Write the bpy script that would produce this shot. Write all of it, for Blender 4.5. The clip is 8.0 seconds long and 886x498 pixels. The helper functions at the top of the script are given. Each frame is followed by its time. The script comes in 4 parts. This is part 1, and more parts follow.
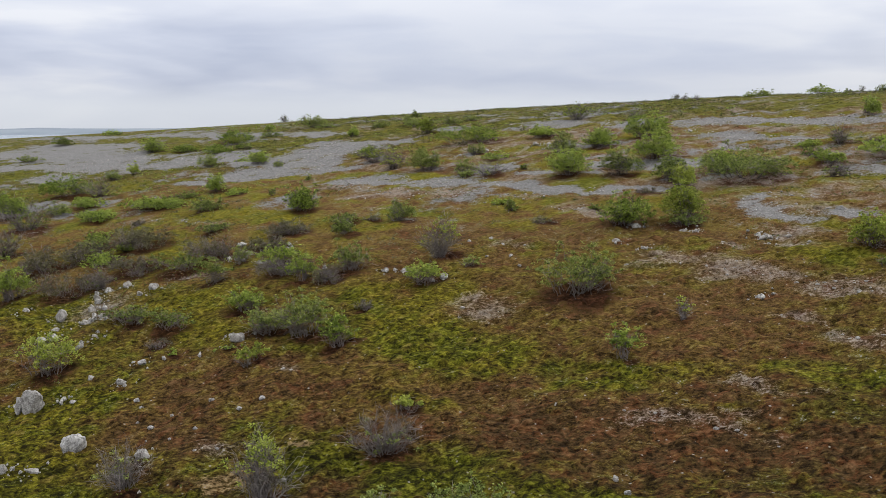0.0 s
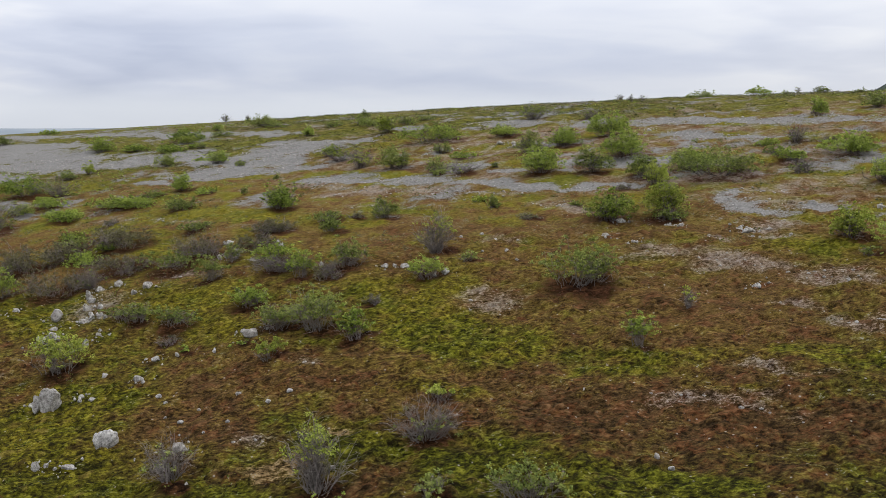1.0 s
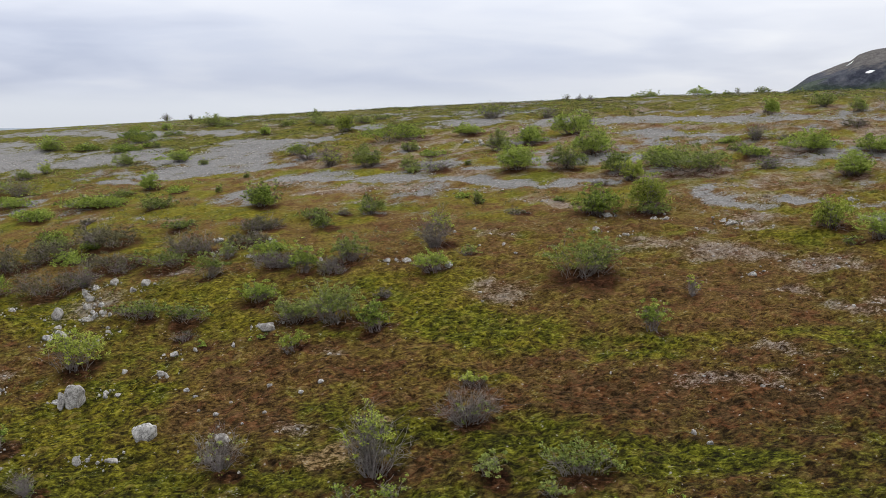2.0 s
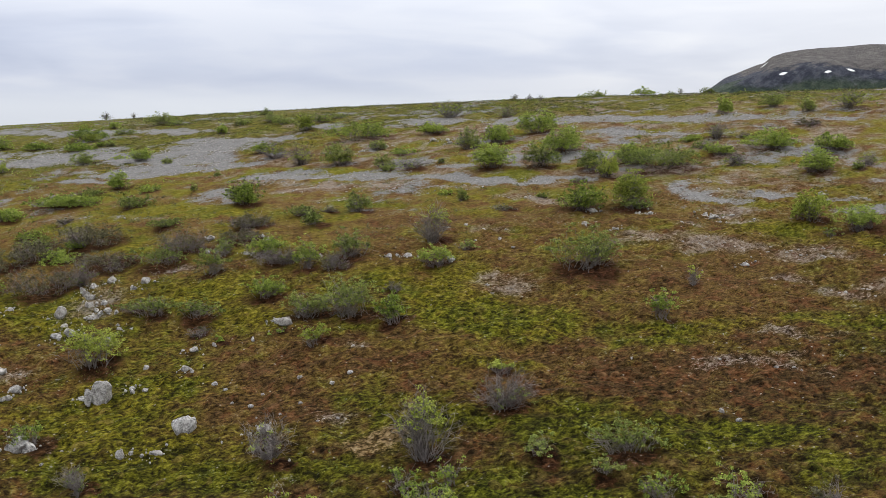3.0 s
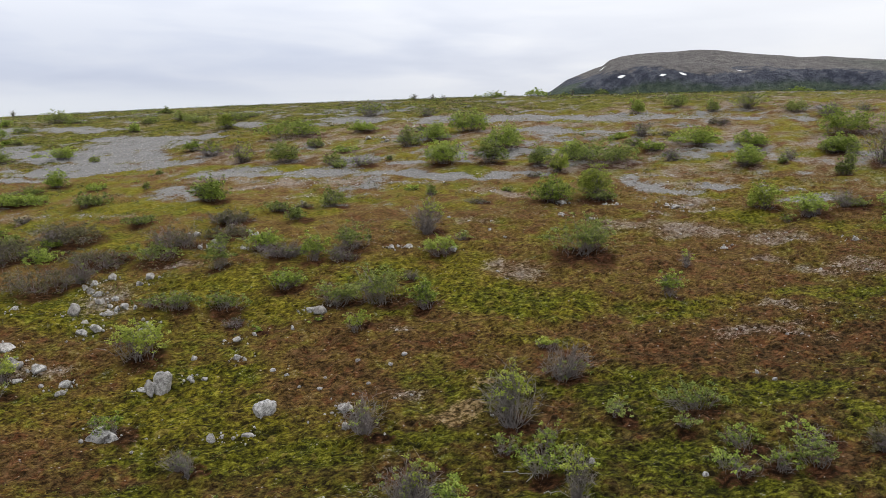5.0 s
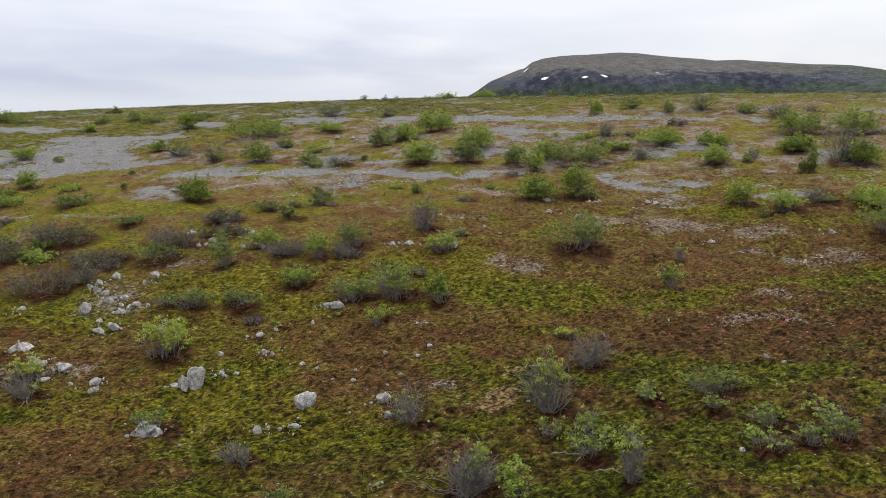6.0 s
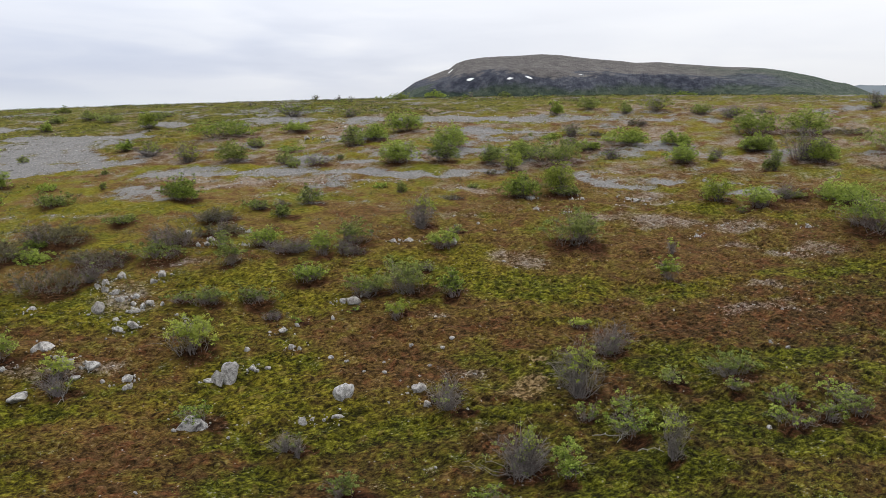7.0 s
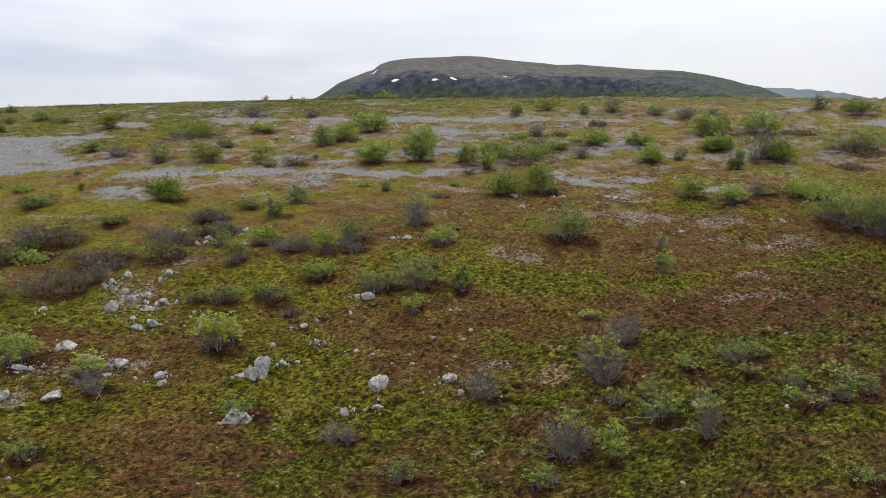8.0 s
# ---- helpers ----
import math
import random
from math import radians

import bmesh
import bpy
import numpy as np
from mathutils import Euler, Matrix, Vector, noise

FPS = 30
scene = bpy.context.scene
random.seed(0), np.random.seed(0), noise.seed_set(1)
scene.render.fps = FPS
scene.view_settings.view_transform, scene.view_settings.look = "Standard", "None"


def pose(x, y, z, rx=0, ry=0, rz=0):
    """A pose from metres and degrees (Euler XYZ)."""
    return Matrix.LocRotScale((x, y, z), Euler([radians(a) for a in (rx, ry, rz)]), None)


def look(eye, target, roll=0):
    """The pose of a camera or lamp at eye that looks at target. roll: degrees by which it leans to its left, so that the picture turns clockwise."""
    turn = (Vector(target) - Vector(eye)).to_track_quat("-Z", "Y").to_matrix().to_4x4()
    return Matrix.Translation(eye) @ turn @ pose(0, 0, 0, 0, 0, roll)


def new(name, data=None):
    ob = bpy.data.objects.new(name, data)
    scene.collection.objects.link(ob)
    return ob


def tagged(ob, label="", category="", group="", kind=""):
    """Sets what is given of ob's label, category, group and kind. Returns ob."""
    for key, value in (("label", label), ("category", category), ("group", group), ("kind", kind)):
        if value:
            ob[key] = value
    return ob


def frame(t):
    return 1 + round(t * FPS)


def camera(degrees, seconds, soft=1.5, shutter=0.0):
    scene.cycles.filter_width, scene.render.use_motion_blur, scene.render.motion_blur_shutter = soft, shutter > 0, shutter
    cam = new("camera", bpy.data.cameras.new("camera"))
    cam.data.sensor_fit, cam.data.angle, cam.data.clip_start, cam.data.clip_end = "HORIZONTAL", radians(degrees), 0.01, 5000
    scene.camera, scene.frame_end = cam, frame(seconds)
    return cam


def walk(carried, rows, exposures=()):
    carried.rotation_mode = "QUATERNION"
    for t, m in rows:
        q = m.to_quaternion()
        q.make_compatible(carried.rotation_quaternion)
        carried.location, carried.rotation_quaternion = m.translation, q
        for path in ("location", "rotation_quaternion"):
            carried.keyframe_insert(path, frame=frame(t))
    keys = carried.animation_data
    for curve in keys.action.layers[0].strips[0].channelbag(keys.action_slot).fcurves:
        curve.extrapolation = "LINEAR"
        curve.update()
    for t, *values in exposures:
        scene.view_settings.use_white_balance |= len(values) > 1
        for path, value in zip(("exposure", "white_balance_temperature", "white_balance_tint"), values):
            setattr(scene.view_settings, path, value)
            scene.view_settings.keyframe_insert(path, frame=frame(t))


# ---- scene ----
cam = camera(49.3, 8.0, soft=0.6)
METRES, EYE, TILT, LEAN, TURN = 50.0, 14.0, -7.12, 0.0, 0.0
ROWS = [
    (0.0, 0.0, 0.0, 0.0, 0.0, 0.0, -0.0),
    (0.5, -0.053, -0.0152, -0.0035, -2.35, 0.02, 0.27),
    (1.0, -0.1075, -0.0289, -0.0064, -4.69, 0.0, 0.54),
    (1.5, -0.1648, -0.041, -0.0097, -7.04, -0.03, 0.85),
    (3.0, -0.3429, -0.0657, -0.0167, -14.1, -0.2, 1.67),
    (3.5, -0.404, -0.0693, -0.0183, -16.47, -0.28, 1.93),
    (4.0, -0.4663, -0.0706, -0.0198, -18.85, -0.36, 2.2),
    (4.5, -0.5293, -0.0689, -0.0209, -21.22, -0.46, 2.47),
    (6.0, -0.7235, -0.0473, -0.0222, -28.41, -0.74, 3.2),
    (6.5, -0.7883, -0.0346, -0.0215, -30.78, -0.86, 3.44),
    (7.0, -0.8531, -0.0188, -0.0204, -33.18, -0.99, 3.67),
    (7.5, -0.9177, -0.0002, -0.0194, -35.58, -1.11, 3.89),
    (8.0, -0.982, 0.0211, -0.0179, -38.02, -1.26, 4.12),
]
walk(cam, [(t, pose(0, 0, EYE, TILT, LEAN, TURN) @ pose(METRES * x, METRES * y, METRES * z, 90 + pitch, roll, yaw)) for t, x, y, z, yaw, pitch, roll in ROWS], [(0.0, 0.06), (1.5, 0.12), (4.0, 0.18), (8.0, 0.18)])

# ---- node helpers ----


def node(tree, kind, **values):
    n = tree.nodes.new(kind)
    for key, v in values.items():
        n.inputs[key].default_value = v
    return n


def math_node(tree, op, a, b=None, c=None, clamp=False):
    n = tree.nodes.new("ShaderNodeMath")
    n.operation, n.use_clamp = op, clamp
    for i, v in enumerate((a, b, c)):
        if v is None:
            continue
        if isinstance(v, (int, float)):
            n.inputs[i].default_value = v
        else:
            tree.links.new(v, n.inputs[i])
    return n.outputs[0]


def ramp_node(tree, fac, stops, smooth=False):
    n = tree.nodes.new("ShaderNodeValToRGB")
    n.color_ramp.interpolation = "EASE" if smooth else "LINEAR"
    while len(n.color_ramp.elements) < len(stops):
        n.color_ramp.elements.new(0.5)
    for e, (at, col) in zip(n.color_ramp.elements, stops):
        e.position = at
        e.color = (*col, 1) if isinstance(col, tuple) else (col, col, col, 1)
    tree.links.new(fac, n.inputs[0])
    return n.outputs[0]


def mix_node(tree, fac, a, b, blend="MIX"):
    n = tree.nodes.new("ShaderNodeMix")
    n.data_type, n.blend_type = "RGBA", blend
    for i, v in ((0, fac), (6, a), (7, b)):
        if isinstance(v, (int, float)):
            n.inputs[i].default_value = v
        elif isinstance(v, tuple):
            n.inputs[i].default_value = (*v, 1)
        else:
            tree.links.new(v, n.inputs[i])
    return n.outputs[2]


def noise_node(tree, co, scale, detail=3.0, rough=0.55, warp=0.0):
    n = node(tree, "ShaderNodeTexNoise", Scale=scale, Detail=detail, Roughness=rough, Distortion=warp)
    tree.links.new(co, n.inputs["Vector"])
    return n.outputs["Fac"]


def map_range(tree, v, a, b, c=0.0, d=1.0):
    n = tree.nodes.new("ShaderNodeMapRange")
    n.interpolation_type = "SMOOTHSTEP"
    tree.links.new(v, n.inputs[0])
    for i, q in enumerate((a, b, c, d)):
        n.inputs[i + 1].default_value = q
    return n.outputs[0]


def fresh(name, roughness=0.8, specular=0.3):
    m = bpy.data.materials.new(name)
    m.use_nodes = True
    t = m.node_tree
    p = t.nodes["Principled BSDF"]
    p.inputs["Roughness"].default_value = roughness
    p.inputs["Specular IOR Level"].default_value = specular
    co = t.nodes.new("ShaderNodeTexCoord").outputs["Object"]
    return m, t, p, co


def bump(tree, p, height, strength, distance):
    n = node(tree, "ShaderNodeBump", Strength=strength, Distance=distance)
    tree.links.new(height, n.inputs["Height"])
    tree.links.new(n.outputs[0], p.inputs["Normal"])


# ---- overcast sky and soft sun ----
SUN_AZ, SUN_EL = 75.0, 42.0
world = bpy.data.worlds.new("overcast_sky")
scene.world = world
world.use_nodes = True
wt = world.node_tree
sky = wt.nodes.new("ShaderNodeTexSky")
sky.sky_type, sky.sun_disc = "NISHITA", False
sky.sun_elevation, sky.sun_rotation = radians(SUN_EL), radians(SUN_AZ)
sep = wt.nodes.new("ShaderNodeSeparateXYZ")
wt.links.new(wt.nodes.new("ShaderNodeTexCoord").outputs["Generated"], sep.inputs[0])
dx, dy, dz = sep.outputs
high = math_node(wt, "MAXIMUM", dz, 0.0)
# broad soft cloud masses, about three times as wide as they are high
comb = wt.nodes.new("ShaderNodeCombineXYZ")
wt.links.new(math_node(wt, "MULTIPLY", dx, 5.0), comb.inputs[0])
wt.links.new(math_node(wt, "MULTIPLY", dy, 5.0), comb.inputs[1])
wt.links.new(math_node(wt, "MULTIPLY", dz, 26.0), comb.inputs[2])
cloud = noise_node(wt, comb.outputs[0], 0.9, 3.0, 0.42, 0.5)
wisp = noise_node(wt, comb.outputs[0], 3.4, 4.0, 0.5, 0.4)
shape = math_node(wt, "ADD", math_node(wt, "MULTIPLY", cloud, 0.85), math_node(wt, "MULTIPLY", wisp, 0.15))
grey = ramp_node(wt, shape, [(0.36, (0.46, 0.505, 0.635)), (0.50, (0.575, 0.615, 0.73)), (0.64, (0.74, 0.76, 0.82))])
# a heavier bank of cloud ahead
bank = math_node(wt, "ADD", math_node(wt, "MULTIPLY", dx, math.sin(radians(6))), math_node(wt, "MULTIPLY", dy, math.cos(radians(6))))
grey = mix_node(wt, map_range(wt, bank, 0.93, 0.995, 0.0, 0.5), grey, (0.50, 0.545, 0.665))
# a clear pale strip under the cloud base, and thinner cloud higher up
low = map_range(wt, dz, 0.018, 0.05, 1.0, 0.0)
pale = mix_node(wt, math_node(wt, "MULTIPLY", low, 0.8), grey, (0.735, 0.77, 0.83))
pale = mix_node(wt, map_range(wt, dz, 0.08, 0.14, 0.0, 0.5), pale, (0.76, 0.775, 0.82))
# the cloud is thinner and whiter towards the hidden sun
toward = math_node(wt, "ADD", math_node(wt, "MULTIPLY", dx, math.sin(radians(SUN_AZ))), math_node(wt, "MULTIPLY", dy, math.cos(radians(SUN_AZ))))
pale = mix_node(wt, map_range(wt, toward, 0.42, 0.95, 0.0, 0.8), pale, (0.735, 0.742, 0.77))
pale = mix_node(wt, map_range(wt, dz, 0.14, 0.4, 0.0, 0.9), pale, (0.64, 0.635, 0.63))
# an overcast sky is about three times as bright overhead as at the horizon
gain = math_node(wt, "ADD", math_node(wt, "MULTIPLY", high, 2.1), 0.91)
zenith = wt.nodes.new("ShaderNodeVectorMath")
zenith.operation = "SCALE"
wt.links.new(pale, zenith.inputs[0])
wt.links.new(gain, zenith.inputs["Scale"])
pale = zenith.outputs[0]
back = wt.nodes["Background"]
tint = mix_node(wt, 1.0, sky.outputs[0], (0.1, 0.1, 0.1), "MULTIPLY")
wt.links.new(mix_node(wt, 0.95, tint, pale), back.inputs[0])
back.inputs[1].default_value = 1.0

sun = new("sun", bpy.data.lights.new("sun", "SUN"))
sun.data.energy, sun.data.angle, sun.data.color = 1.5, radians(16), (1.0, 0.96, 0.9)
az, el = radians(SUN_AZ), radians(SUN_EL)
sun.matrix_world = look((0, 0, 200), (-math.sin(az) * math.cos(el) * 100, -math.cos(az) * math.cos(el) * 100, 200 - math.sin(el) * 100))

# ---- the lie of the land ----
GRAVEL = [
    (-15.7, 130.8, 7.5, 6.1, -44),
    (-13.5, 135.9, 8.7, 2.6, -46),
    (-17.3, 121.8, 6.5, 4.9, -42),
    (-13.4, 115.0, 4.8, 1.9, -43),
    (-21.4, 118.9, 8.0, 3.1, -41),
    (-29.4, 136.4, 9.5, 3.1, -39),
    (-35.0, 136.8, 4.6, 3.1, -37),
    (-25.6, 118.8, 8.2, 2.1, -39),
    (-29.9, 117.2, 3.6, 1.2, -37),
    (-6.8, 101.8, 6.9, 2.4, -42),
    (0.0, 96.1, 6.6, 2.2, -39),
    (5.5, 90.6, 4.9, 1.5, -38),
    (10.2, 85.1, 4.0, 1.2, -36),
    (-34.9, 168.0, 8.8, 2.8, -44),
    (-21.8, 159.4, 6.2, 2.6, -47),
    (-6.6, 132.0, 5.5, 1.3, -48),
    (1.4, 137.2, 4.3, 2.6, -51),
    (14.4, 129.2, 6.6, 3.3, -49),
]
GRAVEL += [
    (23.1, 120.6, 6.0, 3.7, -46),
    (6.1, 99.9, 3.2, 2.4, -43),
    (9.5, 94.5, 2.9, 1.1, -40),
    (32.1, 113.7, 6.7, 4.6, -46),
    (38.2, 107.9, 6.0, 2.8, -45),
    (45.1, 102.3, 6.4, 2.7, -46),
    (48.7, 96.8, 4.0, 2.0, -46),
    (52.9, 91.7, 2.9, 1.5, -47),
    (29.7, 102.8, 4.9, 2.0, -41),
    (35.4, 96.6, 3.9, 1.4, -39),
    (28.9, 95.5, 2.6, 1.0, -37),
    (21.8, 91.6, 2.5, 1.5, -35),
    (14.1, 82.3, 2.3, 1.7, -35),
    (17.7, 81.6, 1.7, 1.0, -34),
    (23.1, 73.7, 1.3, 2.9, -34),
    (23.1, 70.3, 1.9, 2.3, -34),
    (24.6, 67.6, 2.8, 1.2, -35),
    (28.1, 66.8, 2.8, 1.0, -37),
]
GRAVEL += [
    (31.6, 59.1, 2.5, 1.3, -39),
    (31.9, 62.5, 1.8, 0.8, -39),
    (-67.0, 165.6, 20.0, 8.9, -30),
    (-49.8, 141.3, 14.0, 5.3, -29),
    (-55.4, 134.5, 6.6, 3.1, -26),
    (-49.8, 184.6, 13.9, 4.6, -43),
    (-33.8, 169.1, 10.2, 3.6, -44),
    (-20.2, 155.1, 9.2, 2.4, -47),
    (41.9, 104.2, 6.4, 3.6, -43),
    (49.7, 97.4, 5.5, 2.5, -44),
    (32.7, 98.1, 3.7, 1.6, -39),
    (71.8, 64.0, 2.7, 2.4, -54),
]
GRAVEL += [
    (-73.8, 167.9, 11.6, 9.2, -29),
    (-62.8, 148.6, 8.6, 3.9, -27),
    (-63.8, 172.9, 17.6, 5.1, -34),
    (-54.3, 151.7, 14.2, 6.1, -30),
    (-76.4, 200.9, 22.0, 4.8, -43),
    (-23.4, 127.5, 6.6, 2.5, -38),
    (-36.1, 141.8, 3.8, 3.4, -37),
]
PALE = [
    (-1.6, 91.6, 11.0, 3.2, -36),
    (5.8, 85.0, 6.3, 2.1, -36),
    (-5.1, 86.0, 2.5, 0.9, -31),
    (-9.6, 98.8, 5.5, 2.3, -40),
    (32.6, 79.7, 3.0, 1.9, -37),
    (26.5, 74.1, 4.6, 1.9, -35),
    (10.8, 77.3, 4.7, 2.1, -34),
    (14.1, 62.5, 2.4, 0.7, -31),
    (16.9, 58.5, 2.5, 2.2, -33),
    (22.9, 52.9, 2.1, 1.6, -37),
    (23.3, 50.8, 2.6, 0.8, -37),
    (22.8, 63.3, 2.0, 1.7, -36),
    (18.3, 62.7, 1.7, 0.8, -34),
    (5.1, 68.4, 2.3, 1.3, -28),
    (-23.2, 89.7, 5.1, 1.3, -39),
    (-28.8, 93.5, 3.6, 1.6, -44),
    (-18.1, 71.4, 1.9, 0.7, -35),
    (1.5, 58.2, 2.0, 1.3, -25),
]
PALE += [
    (1.8, 55.8, 2.3, 1.0, -25),
    (9.1, 41.9, 1.5, 0.6, -27),
    (12.7, 40.5, 1.8, 0.5, -30),
    (14.2, 43.0, 1.4, 0.5, -31),
    (16.0, 41.3, 0.9, 0.5, -33),
    (22.6, 46.0, 1.7, 0.8, -36),
    (18.7, 48.8, 1.4, 0.5, -34),
    (-7.8, 51.2, 1.4, 0.8, -28),
    (-10.6, 44.7, 1.6, 0.6, -30),
    (-28.7, 57.6, 1.5, 1.0, -28),
    (-14.0, 43.2, 0.6, 1.1, -28),
    (14.9, 60.7, 4.2, 1.8, -23),
    (16.1, 57.2, 2.0, 1.0, -23),
    (22.2, 52.3, 2.3, 1.2, -27),
    (18.7, 49.5, 1.4, 0.9, -25),
    (21.4, 46.3, 1.0, 0.9, -25),
    (14.0, 42.8, 1.5, 0.4, -20),
    (16.0, 41.3, 1.2, 0.4, -21),
]
PALE += [
    (9.1, 41.3, 1.5, 0.8, -15),
    (11.4, 39.7, 1.6, 0.6, -17),
    (14.0, 38.1, 1.3, 0.6, -18),
    (2.5, 56.1, 2.1, 1.9, -16),
    (-10.6, 44.3, 1.5, 0.7, -19),
    (22.1, 61.9, 2.1, 1.5, -28),
    (-24.3, 67.6, 2.2, 3.0, -26),
    (-7.8, 92.6, 3.8, 2.0, -28),
    (2.3, 56.3, 2.0, 2.3, -31),
    (18.2, 56.7, 4.5, 1.7, -41),
    (22.2, 51.9, 3.9, 1.3, -43),
    (23.5, 44.0, 2.7, 1.3, -43),
    (20.3, 46.1, 2.7, 0.8, -43),
    (36.7, 49.6, 4.2, 1.1, -42),
    (26.5, 68.9, 7.0, 2.1, -41),
    (23.7, 64.9, 2.8, 1.8, -41),
    (-24.8, 65.4, 2.4, 1.3, -42),
    (-21.3, 38.2, 1.0, 0.7, -40),
]
PALE += [
    (-35.2, 57.1, 1.2, 1.4, -36),
    (-31.5, 58.9, 3.0, 1.2, -38),
    (-18.2, 37.4, 0.5, 0.6, -40),
    (14.1, 42.4, 2.5, 0.5, -40),
    (10.4, 40.8, 3.6, 0.8, -38),
]
SAND = [
    (-8.9, 41.5, 1.2, 0.9, -30),
    (-6.7, 43.2, 0.8, 0.4, -30),
    (-9.7, 41.1, 1.5, 0.8, -41),
    (-9.5, 40.3, 0.8, 0.7, -41),
]
BROWN = [
    (-14.2, 121.6, 4.4, 3.3, -43),
    (-4.9, 113.6, 7.0, 5.3, -44),
    (2.1, 102.0, 4.3, 2.4, -43),
    (16.3, 66.4, 5.5, 2.4, -32),
    (8.7, 72.2, 3.9, 3.0, -31),
    (38.8, 66.2, 3.7, 3.2, -41),
    (4.5, 42.0, 7.0, 2.2, -26),
    (11.7, 38.4, 4.3, 2.7, -29),
    (8.5, 53.9, 3.0, 3.3, -27),
    (16.3, 53.7, 5.3, 2.2, -33),
    (-12.5, 50.0, 5.1, 2.3, -29),
    (-16.5, 47.1, 3.2, 1.4, -28),
    (-27.2, 58.9, 3.8, 1.9, -30),
    (-27.3, 44.0, 2.5, 1.2, -22),
    (-7.4, 49.0, 2.7, 1.5, -28),
    (-4.6, 39.1, 1.4, 1.2, -29),
    (-11.1, 45.3, 1.9, 1.0, -30),
    (12.1, 33.7, 1.6, 1.2, -29),
]
BROWN += [
    (3.7, 28.0, 1.4, 1.1, -24),
    (3.0, 45.8, 5.2, 1.4, -25),
    (-5.9, 45.5, 1.9, 1.3, -28),
    (-31.2, 47.4, 3.7, 2.6, -34),
    (-13.4, 54.4, 4.9, 2.3, -38),
    (-15.1, 48.2, 4.5, 1.9, -38),
    (-32.2, 43.6, 3.1, 0.8, -33),
    (8.2, 40.6, 9.1, 2.8, -37),
    (-30.0, 63.6, 3.7, 2.1, -39),
    (-22.9, 37.8, 1.6, 1.0, -38),
    (15.6, 48.6, 8.1, 2.5, -39),
    (2.2, 73.1, 6.2, 2.6, -38),
    (-14.5, 37.6, 1.8, 1.2, -43),
    (12.0, 38.6, 5.7, 3.8, -17),
    (5.5, 42.4, 3.8, 2.3, -14),
    (17.6, 49.5, 5.0, 3.3, -24),
    (3.4, 45.0, 2.7, 1.6, -14),
    (7.6, 37.0, 2.4, 1.5, -13),
]
BROWN += [
    (-14.0, 48.0, 4.0, 1.9, -18),
    (-11.1, 44.4, 1.8, 1.1, -18),
    (-5.0, 51.4, 3.7, 1.2, -18),
    (-1.7, 44.1, 2.5, 1.9, -15),
    (15.7, 37.4, 2.5, 3.9, -19),
    (4.9, 71.1, 6.6, 3.1, -23),
]
MOSS = [
    (-28.0, 69.3, 5.0, 2.7, -32),
    (-18.6, 65.3, 5.3, 2.3, -34),
    (-13.8, 58.5, 3.5, 1.6, -30),
    (-20.0, 51.2, 4.0, 1.5, -27),
    (-22.3, 48.8, 4.7, 1.5, -26),
    (-19.9, 42.6, 5.4, 1.4, -26),
    (-12.2, 39.8, 2.8, 1.4, -30),
    (-1.6, 55.3, 2.2, 1.5, -26),
    (-1.2, 46.0, 1.9, 0.8, -26),
    (-0.5, 37.3, 2.5, 1.6, -26),
    (3.9, 35.2, 1.6, 1.0, -25),
    (6.6, 34.4, 2.7, 0.9, -26),
    (7.9, 30.6, 1.5, 1.0, -27),
    (-6.5, 34.5, 2.0, 1.3, -29),
    (-2.6, 32.3, 1.9, 1.3, -26),
    (10.5, 45.6, 4.3, 1.0, -28),
    (17.1, 43.1, 3.2, 1.1, -33),
    (-1.5, 51.4, 2.8, 1.5, -26),
]
MOSS += [
    (-27.8, 82.4, 5.0, 1.6, -35),
    (-19.2, 74.4, 4.0, 1.2, -34),
    (-30.0, 89.9, 4.0, 2.4, -41),
    (-3.8, 60.9, 2.4, 1.7, -28),
    (-19.7, 90.9, 10.3, 2.1, -39),
    (-29.6, 69.5, 4.3, 2.0, -39),
    (-33.9, 54.4, 3.0, 1.2, -36),
    (-23.0, 47.4, 2.8, 1.6, -36),
    (-22.9, 43.0, 2.4, 1.0, -36),
    (-36.0, 47.5, 2.4, 1.2, -34),
    (-22.8, 52.7, 1.7, 1.8, -37),
    (-25.4, 41.0, 2.2, 1.2, -35),
    (-1.6, 54.6, 3.8, 2.4, -33),
    (-0.8, 38.4, 2.8, 1.8, -37),
    (5.1, 35.8, 3.7, 1.1, -37),
    (-1.9, 28.1, 3.6, 1.4, -39),
    (-8.5, 30.5, 2.3, 1.6, -42),
    (-12.9, 30.4, 1.6, 1.4, -43),
]
MOSS += [
    (-8.9, 26.8, 2.7, 1.1, -41),
    (21.6, 40.8, 3.9, 1.1, -43),
    (0.1, 60.8, 2.3, 2.2, -33),
    (29.3, 49.7, 6.0, 1.4, -43),
    (2.5, 49.3, 2.6, 1.7, -15),
    (7.2, 45.3, 2.7, 0.6, -15),
    (12.3, 41.2, 1.4, 0.4, -18),
    (17.3, 43.3, 1.4, 1.0, -22),
    (0.4, 38.6, 1.9, 1.6, -12),
    (-2.9, 57.2, 2.2, 4.1, -18),
    (-18.9, 51.9, 3.0, 1.1, -18),
    (-19.5, 44.3, 3.1, 1.3, -14),
    (-5.6, 41.0, 2.2, 1.6, -16),
    (-16.9, 62.4, 4.2, 1.8, -25),
    (-27.8, 64.5, 4.1, 1.8, -23),
    (-23.1, 80.8, 3.7, 1.7, -27),
    (24.5, 57.9, 2.5, 1.6, -28),
]
